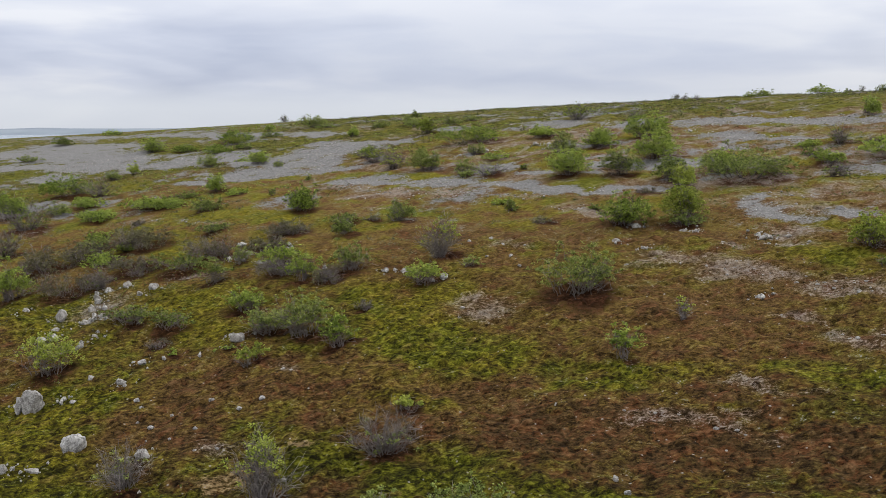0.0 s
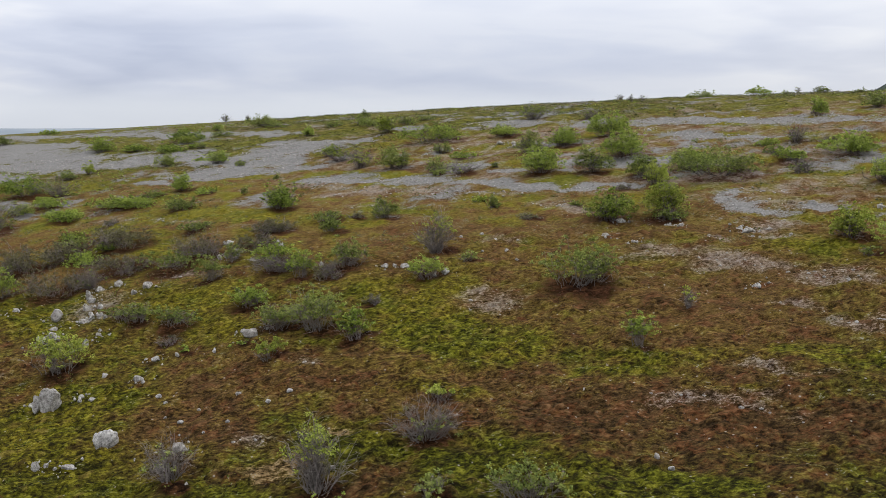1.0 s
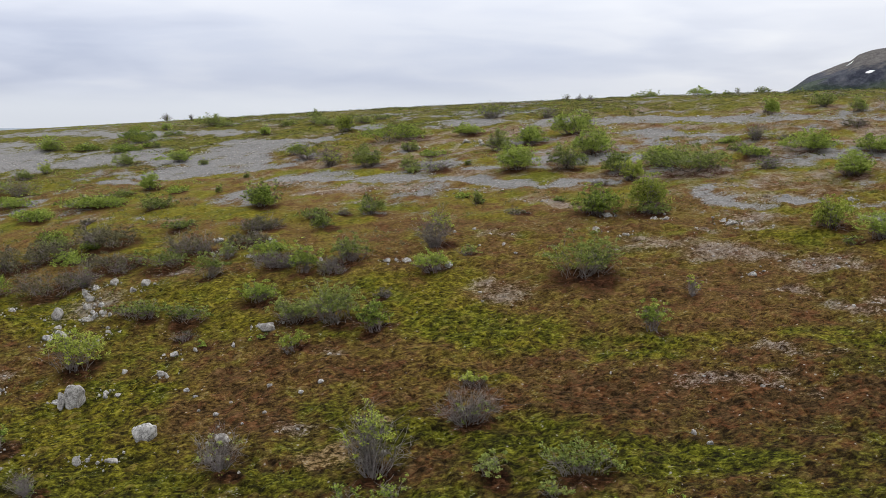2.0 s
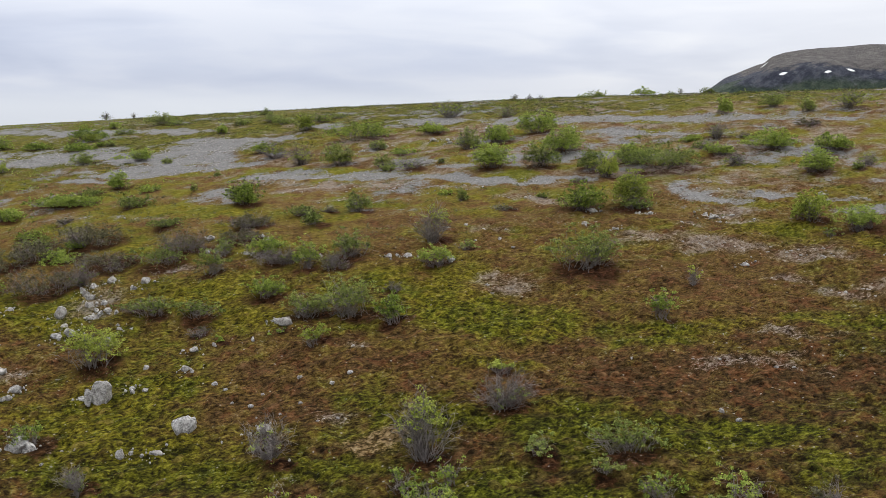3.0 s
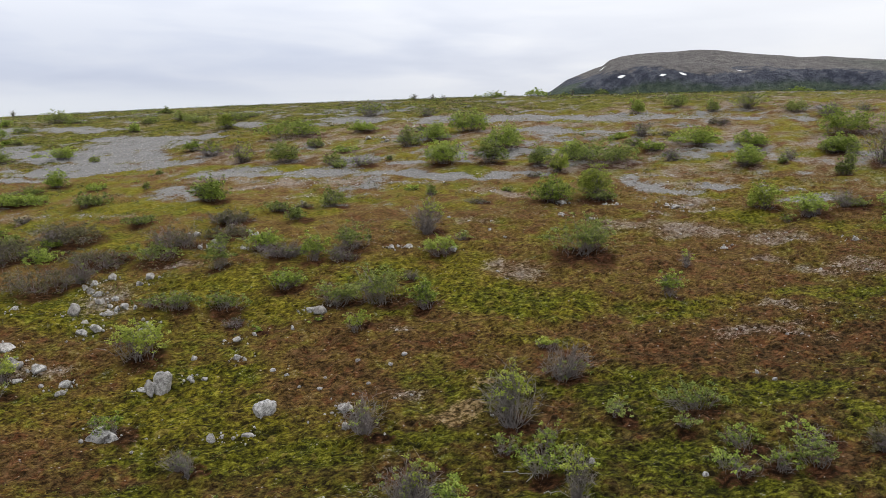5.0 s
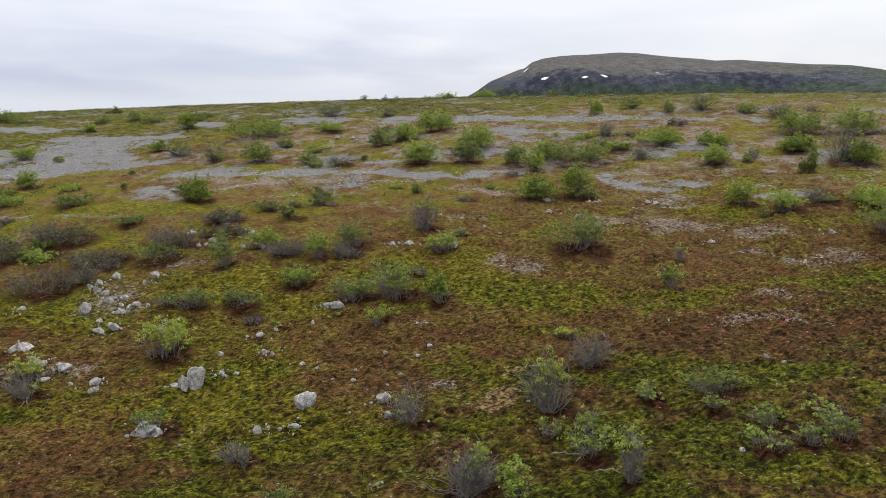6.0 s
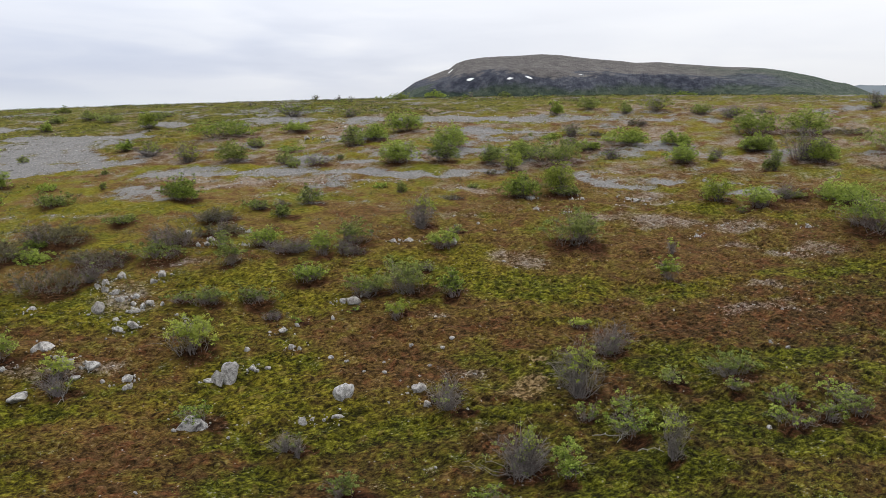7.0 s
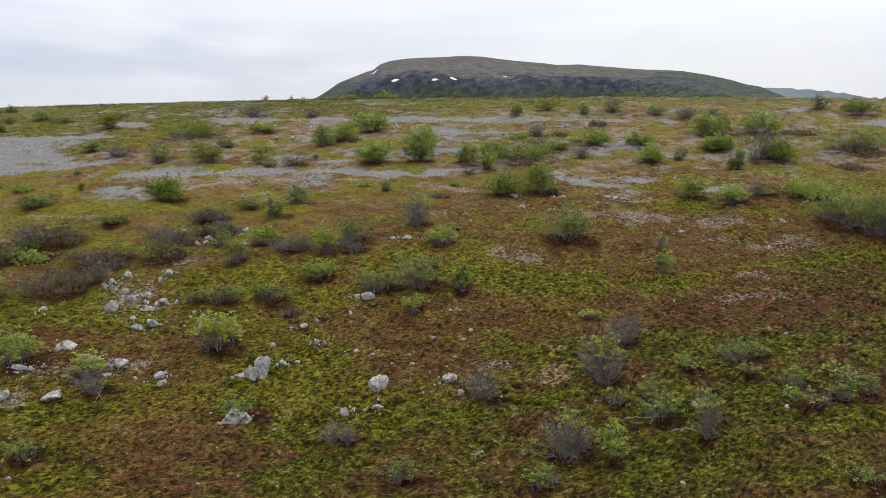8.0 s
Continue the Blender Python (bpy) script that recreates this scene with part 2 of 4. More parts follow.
# bare soil and fallen leaves plus painted shade, one patch under each shrub
LITTER_SHADE = []
BUMPS = [
    (-34, 60, 11, -0.53),
    (-20, 40, 11, -0.95),
    (-20, 62, 11, 0.50),
    (-22, 88, 11, 0.97),
    (-5, 32, 11, 0.35),
    (-4, 50, 11, 0.34),
    (-4, 68, 11, 0.82),
    (-8, 95, 11, 0.33),
    (10, 38, 11, -0.53),
    (12, 55, 11, 0.18),
    (14, 75, 11, 0.27),
    (14, 95, 11, 0.35),
    (28, 45, 11, 0.52),
    (30, 62, 11, 0.17),
    (32, 80, 11, -0.02),
    (48, 75, 18, -0.57),
    (30, 110, 20, 0.05),
    (-25, 125, 24, -0.16),
    (5, 130, 20, 0.48),
]


def lattice(ix, iy, seed):
    h = (ix.astype(np.int64) * 374761393 + iy.astype(np.int64) * 668265263 + seed * 982451653) & 0xFFFFFFFF
    h = ((h ^ (h >> 13)) * 1274126177) & 0xFFFFFFFF
    h = h ^ (h >> 16)
    return (h & 0xFFFF) / 65535.0


def wave(x, y, size, seed):
    """Smooth random heights between -1 and 1, with features about size metres across."""
    u, v = x / size, y / size
    iu, iv = np.floor(u), np.floor(v)
    fu, fv = u - iu, v - iv
    fu, fv = fu * fu * fu * (fu * (fu * 6 - 15) + 10), fv * fv * fv * (fv * (fv * 6 - 15) + 10)
    a, b = lattice(iu, iv, seed), lattice(iu + 1, iv, seed)
    c, d = lattice(iu, iv + 1, seed), lattice(iu + 1, iv + 1, seed)
    return 2 * ((a * (1 - fu) + b * fu) * (1 - fv) + (c * (1 - fu) + d * fu) * fv) - 1


def smooth(a, b, v):
    s = np.clip((v - a) / (b - a), 0, 1)
    return s * s * (3 - 2 * s)


def slope(x, y):
    """The hillside without its hummocks: a slope that rounds off to a broad crest, and the low ground far off."""
    xc, yc = np.clip(x, -500, 500), np.clip(y, -300, 500)
    side = -6.284 + 0.1260 * x + 0.1551 * y + 0.000239 * xc * yc + 0.000570 * xc * xc
    crest = 16.875 + 0.0028 * xc + 0.0242 * yc - 0.0000537 * xc ** 2 - 0.0000882 * yc ** 2 - -0.0001488 * xc * yc
    z = -4.58 * np.logaddexp(-side / 4.58, -crest / 4.58)
    for cx, cy, r, h in BUMPS:
        z = z + h * np.exp(-((x - cx) ** 2 + (y - cy) ** 2) / (2 * r * r))
    z = 2.0 * np.logaddexp(z / 2.0, -4.5)
    r, a = np.hypot(x, y), np.degrees(np.arctan2(x, y))
    far = -22 + 30 * (smooth(2, 22, a) + smooth(-60, -110, a))
    return z + (far - z) * smooth(320, 800, r)


def ground(x, y):
    """The height of the ground with its hummocks."""
    x, y = np.asarray(x, float), np.asarray(y, float)
    near = 1 - smooth(150, 260, np.hypot(x, y))
    g = 1 - 0.7 * np.clip(blend(GRAVEL, x, y), 0, 1)
    z = 0.16 * wave(x, y, 3.1, 1) + g * (0.13 * wave(x, y, 1.3, 2) + 0.13 * np.abs(wave(x, y, 0.8, 3)) + 0.05 * wave(x, y, 0.4, 4))
    return slope(x, y) + z * near


def blend(patches, x, y):
    """How far each point lies inside any of the oval patches: above 0 inside, -1 well outside."""
    wx = x + 0.6 * wave(x, y, 3.7, 11) + 0.3 * wave(x, y, 1.2, 13)
    wy = y + 0.6 * wave(x, y, 4.1, 12) + 0.3 * wave(x, y, 1.4, 14)
    best = np.full(np.shape(x), -1.0)
    for cx, cy, a, b, turn in patches:
        c, s = math.cos(radians(turn)), math.sin(radians(turn))
        u, v = (wx - cx) * c + (wy - cy) * s, -(wx - cx) * s + (wy - cy) * c
        best = np.maximum(best, 1 - (u / a) ** 2 - (v / b) ** 2)
    return best


COVERS = (("litter_shade", LITTER_SHADE), ("gravel", GRAVEL), ("pale", PALE), ("sand", SAND), ("brown", BROWN), ("moss", MOSS))


def mesh_from(name, verts, faces, mats=(), smooth_shade=False):
    """A mesh from an array of corners and arrays of faces (each array of one corner count)."""
    me = bpy.data.meshes.new(name)
    verts = np.asarray(verts, np.float32)
    faces = [np.asarray(f, np.int32) for f in faces if len(f)]
    loops = np.concatenate([f.ravel() for f in faces])
    counts = np.concatenate([np.full(len(f), f.shape[1], np.int32) for f in faces])
    me.vertices.add(len(verts))
    me.vertices.foreach_set("co", verts.ravel())
    me.loops.add(len(loops))
    me.loops.foreach_set("vertex_index", loops)
    me.polygons.add(len(counts))
    me.polygons.foreach_set("loop_start", np.concatenate([[0], np.cumsum(counts)[:-1]]).astype(np.int32))
    me.polygons.foreach_set("loop_total", counts)
    if smooth_shade:
        me.polygons.foreach_set("use_smooth", np.ones(len(counts), bool))
    for m in mats:
        me.materials.append(m)
    me.update(calc_edges=True)
    return me


def cover_attributes(me, x, y):
    at = me.attributes.new("dry", "FLOAT", "POINT")
    at.data.foreach_set("value", smooth(38, 92, y + 0.4 * x).astype(np.float32))
    # deep wet moss at the foot of the slope
    at = me.attributes.new("damp", "FLOAT", "POINT")
    at.data.foreach_set("value", (1 - smooth(36, 48, y + 0.1 * x + 2 * wave(x, y, 5.0, 64))).astype(np.float32))
    for key, patches in COVERS:
        at = me.attributes.new(key, "FLOAT", "POINT")
        v = blend(patches, x, y)
        if key == "brown":
            # the drier ground uphill and to the east is browner
            v = np.maximum(v, -1 + 1.15 * smooth(-10, 12, x + 0.25 * (y - 50)) * smooth(34, 46, y) * (1 - 0.8 * smooth(58, 80, y + 0.4 * x)))
        if key == "gravel":
            up = smooth(58, 96, y + 0.4 * x) * (1 - smooth(230, 330, np.hypot(x, y)))
            v = np.maximum(v - 0.35 * smooth(2, 22, x), -1 + up * (0.42 + 0.75 * wave(x, 1.3 * y, 8.0, 61) + 0.6 * wave(x, 1.3 * y, 3.2, 62)))
        if key == "pale":
            # the upper slope is drier and thinner in plants
            v = np.maximum(v, -1 + 1.6 * smooth(58, 108, y + 0.9 * x))
        at.data.foreach_set("value", v.astype(np.float32))
    # darker heath closes in along the crest
    at = me.attributes.new("crest", "FLOAT", "POINT")
    at.data.foreach_set("value", (smooth(116, 140, np.hypot(x + 10, y) + 5 * wave(x, y, 9.0, 63)) * (1 - smooth(400, 700, np.hypot(x, y)))).astype(np.float32))


# ---- materials ----
def ground_material(name, pieces=False):
    m, t, p, co = fresh(name, 0.95, 0.03)

    def cover(key):
        n = t.nodes.new("ShaderNodeAttribute")
        n.attribute_name = key
        return n.outputs["Fac"]

    def add(*terms):
        out = terms[0]
        for q in terms[1:]:
            out = math_node(t, "ADD", out, q)
        return out

    def times(v, k):
        return math_node(t, "MULTIPLY", v, k)

    a = noise_node(t, co, 0.12, 3.0)
    b = noise_node(t, co, 0.6, 4.0, 0.6)
    # moss and heath grow in ridges drawn out along the slope
    flow = t.nodes.new("ShaderNodeMapping")
    flow.inputs["Rotation"].default_value = (0, 0, radians(24))
    flow.inputs["Scale"].default_value = (0.74, 1.1, 1.0)
    t.links.new(co, flow.inputs["Vector"])
    c = noise_node(t, flow.outputs[0], 4.0, 3.0, 0.6)
    d = noise_node(t, flow.outputs[0], 12.0, 3.0, 0.6)
    e = noise_node(t, co, 1.3, 4.0, 0.65, 0.5)
    f = noise_node(t, co, 27.0, 2.0, 0.6)
    broad = noise_node(t, co, 0.2, 3.0, 0.55, 0.4)
    tuft = add(times(c, 0.54), times(d, 0.24), times(f, 0.05), times(e, 0.34), -0.085)
    # the upper slope grows paler, drier plants in broader patches
    calm = add(times(cover("dry"), -0.55), 1.0)
    cc = math_node(t, "MULTIPLY", math_node(t, "SUBTRACT", c, 0.5), calm)
    dd = math_node(t, "MULTIPLY", math_node(t, "SUBTRACT", d, 0.5), calm)
    tuft = add(times(math_node(t, "SUBTRACT", tuft, 0.5), times(calm, 0.90)), times(cover("dry"), 0.054), 0.464)
    if pieces:
        tuft = add(tuft, times(t.nodes.new("ShaderNodeNewGeometry").outputs["Random Per Island"], 0.06), -0.03)
    green = ramp_node(t, tuft, [(0.38, (0.013, 0.011, 0.003)), (0.46, (0.055, 0.047, 0.006)), (0.52, (0.118, 0.102, 0.010)), (0.60, (0.230, 0.196, 0.030))])
    fresh_moss = ramp_node(t, tuft, [(0.38, (0.009, 0.009, 0.002)), (0.46, (0.040, 0.042, 0.005)), (0.52, (0.090, 0.092, 0.008)), (0.60, (0.190, 0.188, 0.026))])
    deep_moss = ramp_node(t, tuft, [(0.38, (0.005, 0.006, 0.002)), (0.46, (0.024, 0.028, 0.004)), (0.52, (0.058, 0.066, 0.007)), (0.60, (0.135, 0.145, 0.020))])
    green = mix_node(t, map_range(t, add(times(a, 0.5), times(b, 0.5)), 0.45, 0.61), green, fresh_moss)
    green = mix_node(t, math_node(t, "MULTIPLY", cover("damp"), map_range(t, b, 0.36, 0.6, 1.0, 0.45)), green, deep_moss)
    ochre = ramp_node(t, tuft, [(0.38, (0.032, 0.018, 0.006)), (0.49, (0.122, 0.075, 0.021)), (0.6, (0.225, 0.150, 0.058))])
    dull = ramp_node(t, tuft, [(0.38, (0.013, 0.008, 0.004)), (0.49, (0.052, 0.031, 0.013)), (0.6, (0.118, 0.074, 0.034))])
    rust = ramp_node(t, tuft, [(0.38, (0.015, 0.006, 0.003)), (0.5, (0.077, 0.032, 0.013)), (0.62, (0.150, 0.078, 0.038))])
    brown = mix_node(t, map_range(t, add(times(e, 0.7), times(d, 0.3)), 0.46, 0.60), dull, rust)
    dry = add(times(e, -1.0), times(b, 1.0), times(d, 0.8), times(cover("brown"), -0.05), times(cover("damp"), -0.24), -0.27)
    brown = mix_node(t, map_range(t, dry, -0.04, 0.34, 0.0, 0.85), brown, ochre)
    which = add(times(cover("moss"), 0.22), times(cover("brown"), -0.20), times(a, 1.0), times(b, 1.6), times(cc, 0.45), times(dd, 0.25), times(cover("dry"), times(math_node(t, "SUBTRACT", broad, 0.46), 3.4)), times(cover("crest"), 0.35), times(cover("dry"), -0.24), -1.30)
    veg = mix_node(t, map_range(t, which, -0.47, 0.37), brown, green)
    if pieces:
        island = t.nodes.new("ShaderNodeNewGeometry").outputs["Random Per Island"]
        veg = mix_node(t, times(map_range(t, island, 0.84, 0.88, 0.0, 0.45), add(times(cover("dry"), -1.0), 1.0)), veg, dull)
    # shade between the tufts, painted near black where the noise is low
    hollow_shade = map_range(t, add(times(c, 0.75), times(d, 0.25), times(cover("dry"), 0.05)), 0.35, 0.44, 0.4, 0.0)
    veg = mix_node(t, hollow_shade, veg, (0.009, 0.006, 0.003))
    lean = ramp_node(t, tuft, [(0.42, (0.025, 0.025, 0.008)), (0.52, (0.091, 0.091, 0.028)), (0.63, (0.187, 0.182, 0.088))])
    veg = mix_node(t, times(cover("dry"), map_range(t, add(times(b, 0.6), times(e, 0.4)), 0.42, 0.6, 0.0, 0.28)), veg, lean)
    # rusty fallen leaves, blackened to paint in the shade beneath the shrubs
    litter_shade = ramp_node(t, tuft, [(0.40, (0.007, 0.003, 0.002)), (0.5, (0.032, 0.013, 0.007)), (0.62, (0.110, 0.048, 0.026))])
    veg = mix_node(t, map_range(t, add(cover("litter_shade"), times(d, 2.0), times(c, 1.9), -1.95), 0.1, 0.6, 0.0, 0.92), veg, litter_shade)
    # loose stones: each cell its own grey, with dark gaps between
    vor = node(t, "ShaderNodeTexVoronoi", Scale=5.5)
    t.links.new(co, vor.inputs["Vector"])
    fine = node(t, "ShaderNodeTexVoronoi", Scale=16.0)
    t.links.new(co, fine.inputs["Vector"])
    g1 = ramp_node(t, vor.outputs["Color"], [(0.1, (0.135, 0.133, 0.134)), (0.6, (0.190, 0.187, 0.187)), (0.95, (0.275, 0.270, 0.266))])
    g2 = ramp_node(t, fine.outputs["Color"], [(0.1, (0.120, 0.118, 0.119)), (0.9, (0.245, 0.240, 0.238))])
    gaps = map_range(t, vor.outputs["Distance"], 0.35, 0.6, 0.0, 0.3)
    stone = mix_node(t, gaps, mix_node(t, 0.5, g1, g2), (0.039, 0.037, 0.039))
    heath = ramp_node(t, tuft, [(0.38, (0.055, 0.036, 0.029)), (0.49, (0.160, 0.122, 0.100)), (0.58, (0.300, 0.258, 0.232))])
    heath = mix_node(t, map_range(t, e, 0.5, 0.62, 0.0, 0.5), heath, stone)
    sandy = ramp_node(t, tuft, [(0.42, (0.060, 0.036, 0.017)), (0.5, (0.165, 0.112, 0.058)), (0.58, (0.270, 0.200, 0.120))])
    rough = add(times(b, 1.2), times(cc, 1.0), times(dd, 0.9), times(cover("dry"), times(math_node(t, "SUBTRACT", broad, 0.5), -1.2)), -0.6)
    crowberry = ramp_node(t, tuft, [(0.40, (0.010, 0.011, 0.004)), (0.5, (0.038, 0.041, 0.009)), (0.6, (0.100, 0.100, 0.024))])
    veg = mix_node(t, times(cover("crest"), map_range(t, add(times(b, 0.5), times(e, 0.5)), 0.40, 0.56, 0.9, 0.25)), veg, crowberry)
    col = mix_node(t, map_range(t, add(cover("pale"), times(rough, 2.4), times(dd, 2.0), times(cover("crest"), -0.35), times(cover("damp"), -0.6)), 0.34, 1.35, 0.0, 0.78), veg, heath)
    col = mix_node(t, map_range(t, add(cover("sand"), times(rough, 3.2)), 0.3, 1.2, 0.0, 0.85), col, sandy)
    edge = map_range(t, add(cover("gravel"), times(rough, 2.5), times(math_node(t, "SUBTRACT", d, 0.5), 1.0)), -0.16, 0.3)
    col = mix_node(t, edge, col, stone)
    # stray pale stones and lichen specks between the plants
    speck = node(t, "ShaderNodeTexVoronoi", Scale=2.2)
    t.links.new(co, speck.inputs["Vector"])
    spot = math_node(t, "MULTIPLY", map_range(t, speck.outputs["Distance"], 0.10, 0.16, 1.0, 0.0), map_range(t, e, 0.50, 0.6))
    col = mix_node(t, spot, col, (0.220, 0.204, 0.182))
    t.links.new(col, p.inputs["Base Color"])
    bump(t, p, add(times(c, 0.5), times(d, 0.6), times(f, 0.25), times(vor.outputs["Distance"], -0.25)), 1.0, 0.09)
    return m


def leaf_material(name, dark, mid, bright):
    m, t, p, co = fresh(name, 0.6, 0.06)
    geo = t.nodes.new("ShaderNodeNewGeometry")
    info = t.nodes.new("ShaderNodeObjectInfo")
    v = math_node(t, "ADD", math_node(t, "MULTIPLY", geo.outputs["Random Per Island"], 0.4), math_node(t, "MULTIPLY", info.outputs["Random"], 0.25))
    # noise darkens whole bunches, painting in shade among the leaves
    v = math_node(t, "ADD", v, math_node(t, "MULTIPLY", math_node(t, "SUBTRACT", noise_node(t, co, 3.2, 2.0), 0.36), 1.5))
    col = ramp_node(t, v, [(0.15, dark), (0.5, mid), (0.85, bright)])
    t.links.new(col, p.inputs["Base Color"])
    tr = t.nodes.new("ShaderNodeBsdfTranslucent")
    t.links.new(col, tr.inputs[0])
    mx = node(t, "ShaderNodeMixShader", Fac=0.36)
    t.links.new(p.outputs[0], mx.inputs[1])
    t.links.new(tr.outputs[0], mx.inputs[2])
    t.links.new(mx.outputs[0], t.nodes["Material Output"].inputs[0])
    return m


def wood_material(name, dark, bright):
    m, t, p, co = fresh(name, 0.9, 0.1)
    geo = t.nodes.new("ShaderNodeNewGeometry")
    n = noise_node(t, co, 9.0, 3.0)
    v = math_node(t, "ADD", math_node(t, "MULTIPLY", geo.outputs["Random Per Island"], 0.6), math_node(t, "MULTIPLY", n, 0.4))
    t.links.new(ramp_node(t, v, [(0.2, dark), (0.8, bright)]), p.inputs["Base Color"])
    bump(t, p, n, 0.4, 0.01)
    return m


def rock_material(name):
    m, t, p, co = fresh(name, 0.9, 0.12)
    info = t.nodes.new("ShaderNodeObjectInfo")
    a = noise_node(t, co, 3.2, 6.0, 0.65)
    b = noise_node(t, co, 15.0, 4.0, 0.7)
    v = math_node(t, "ADD", math_node(t, "MULTIPLY", a, 0.6), math_node(t, "MULTIPLY", b, 0.4))
    col = ramp_node(t, v, [(0.38, (0.060, 0.057, 0.056)), (0.47, (0.235, 0.230, 0.226)), (0.56, (0.470, 0.463, 0.452))])
    col = mix_node(t, math_node(t, "MULTIPLY", info.outputs["Random"], 0.45), col, (0.182, 0.160, 0.138))
    lichen = map_range(t, noise_node(t, co, 4.5, 3.0, 0.6), 0.60, 0.68, 0.0, 0.7)
    col = mix_node(t, lichen, col, (0.088, 0.085, 0.072))
    t.links.new(col, p.inputs["Base Color"])
    bump(t, p, v, 1.0, 0.12)
    return m


GROUND = ground_material("tundra_ground")
CUSHION = ground_material("moss_cushion", True)
ROCK = rock_material("lichened_granite")
LEAF = {
    "green": leaf_material("willow_leaf", (0.026, 0.040, 0.007), (0.195, 0.268, 0.046), (0.375, 0.440, 0.105)),
    "dull": leaf_material("grey_willow_leaf", (0.028, 0.037, 0.009), (0.160, 0.205, 0.051), (0.315, 0.355, 0.110)),
    "yellow": leaf_material("birch_leaf", (0.060, 0.075, 0.011), (0.235, 0.290, 0.048), (0.395, 0.440, 0.100)),
    "low": leaf_material("dwarf_willow_leaf", (0.018, 0.024, 0.005), (0.075, 0.092, 0.018), (0.165, 0.185, 0.045)),
    "crowberry": leaf_material("crowberry_leaf", (0.018, 0.021, 0.008), (0.058, 0.064, 0.019), (0.130, 0.136, 0.047)),
    "heath": leaf_material("heath_leaf", (0.032, 0.030, 0.018), (0.105, 0.100, 0.054), (0.200, 0.188, 0.110)),
}
WOOD = {
    "pale": wood_material("bleached_wood", (0.130, 0.120, 0.110), (0.290, 0.278, 0.262)),
    "grey": wood_material("grey_bark", (0.030, 0.025, 0.025), (0.260, 0.232, 0.226)),
    "purple": wood_material("birch_twig", (0.040, 0.033, 0.035), (0.255, 0.220, 0.222)),
}

# ---- ground, one sheet to the horizon ----


def graded(lo, hi, step, ends, far, rate=1.12):
    """Even steps from lo to hi, with steps that widen from there to the far ends."""
    core = list(np.arange(lo, hi + step / 2, step))
    for end, sign in ((ends[0], -1), (ends[1], 1)):
        s, at, more = step, core[0] if sign < 0 else core[-1], []
        while abs(at) < far or at * sign < 0:
            s = s * rate if abs(at - (core[0] if sign < 0 else core[-1])) > end else min(s * 1.05, step * 2.2)
            at += sign * s
            more.append(at)
        core = more[::-1] + core if sign < 0 else core + more
    return np.array(core)


gx = graded(-48, 42, 0.27, (40, 50), 4800)
gy = graded(22, 78, 0.27, (4, 75), 4800)
mx, my = np.meshgrid(gx, gy)
px, py = mx.ravel(), my.ravel()
cols, rows = len(gx), len(gy)
i = (np.arange(rows - 1)[:, None] * cols + np.arange(cols - 1)[None, :]).ravel()
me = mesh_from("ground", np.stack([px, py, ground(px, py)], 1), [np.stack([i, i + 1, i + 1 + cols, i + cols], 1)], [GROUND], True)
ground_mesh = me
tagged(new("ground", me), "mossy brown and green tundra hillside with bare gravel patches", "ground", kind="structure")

# ---- sea and the added coast strip ----
m, t, p, co = fresh("sea_water", 0.25, 0.5)
p.inputs["Base Color"].default_value = (0.10, 0.15, 0.20, 1)
bump(t, p, noise_node(t, co, 0.05, 4.0), 0.3, 2.0)
WATER = m
me = mesh_from("water", [(-4800, -4800, -12), (4800, -4800, -12), (4800, 4800, -12), (-4800, 4800, -12)], [[(0, 1, 2, 3)]], [WATER])
tagged(new("water", me), "grey-blue sea beyond the tundra", "sea", kind="structure")

# sea haze painted into the strip's blue
m, t, p, co = fresh("hazy_coast", 0.95, 0.1)
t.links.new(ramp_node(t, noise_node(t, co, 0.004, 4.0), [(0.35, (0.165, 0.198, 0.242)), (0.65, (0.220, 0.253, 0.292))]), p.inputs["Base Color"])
HAZY_COAST = m
# far ridge colour, blued to paint in the haze of distance
m, t, p, co = fresh("hazy_heath", 0.95, 0.1)
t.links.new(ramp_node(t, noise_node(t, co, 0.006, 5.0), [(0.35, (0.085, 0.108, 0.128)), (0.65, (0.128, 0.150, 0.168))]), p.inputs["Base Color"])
HAZY_HEATH = m
# low strip added to close the gap between sea edge and horizon
angle = np.radians(np.linspace(-60, 14, 90))
crest_z = 15 + 3 * wave(angle * 40, angle * 0, 1.3, 5)
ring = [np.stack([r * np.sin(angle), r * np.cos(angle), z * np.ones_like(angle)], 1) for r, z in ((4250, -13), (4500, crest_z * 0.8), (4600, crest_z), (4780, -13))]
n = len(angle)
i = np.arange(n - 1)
me = mesh_from("coast", np.concatenate(ring), [np.concatenate([np.stack([i + k * n, i + 1 + k * n, i + 1 + (k + 1) * n, i + (k + 1) * n], 1) for k in range(3)])], [HAZY_COAST], True)
tagged(new("backdrop_coast", me), "low added strip in hazy blue along the horizon", "coast", kind="structure")

# ---- the fell ----
m, t, p, co = fresh("hazy_fell_slope", 0.95, 0.1)
sepz = t.nodes.new("ShaderNodeSeparateXYZ")
t.links.new(co, sepz.inputs[0])
patch = noise_node(t, co, 0.018, 5.0, 0.6)
grain = noise_node(t, co, 0.13, 6.0, 0.75)
level = math_node(t, "ADD", sepz.outputs[2], math_node(t, "MULTIPLY", math_node(t, "SUBTRACT", patch, 0.5), 38.0))
level = math_node(t, "ADD", level, math_node(t, "MULTIPLY", math_node(t, "SUBTRACT", grain, 0.5), 16.0))
# distance haze painted into the slope colours, bluest in the cliffs
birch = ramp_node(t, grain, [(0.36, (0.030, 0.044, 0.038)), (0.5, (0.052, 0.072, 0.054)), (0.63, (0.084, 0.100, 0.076))])
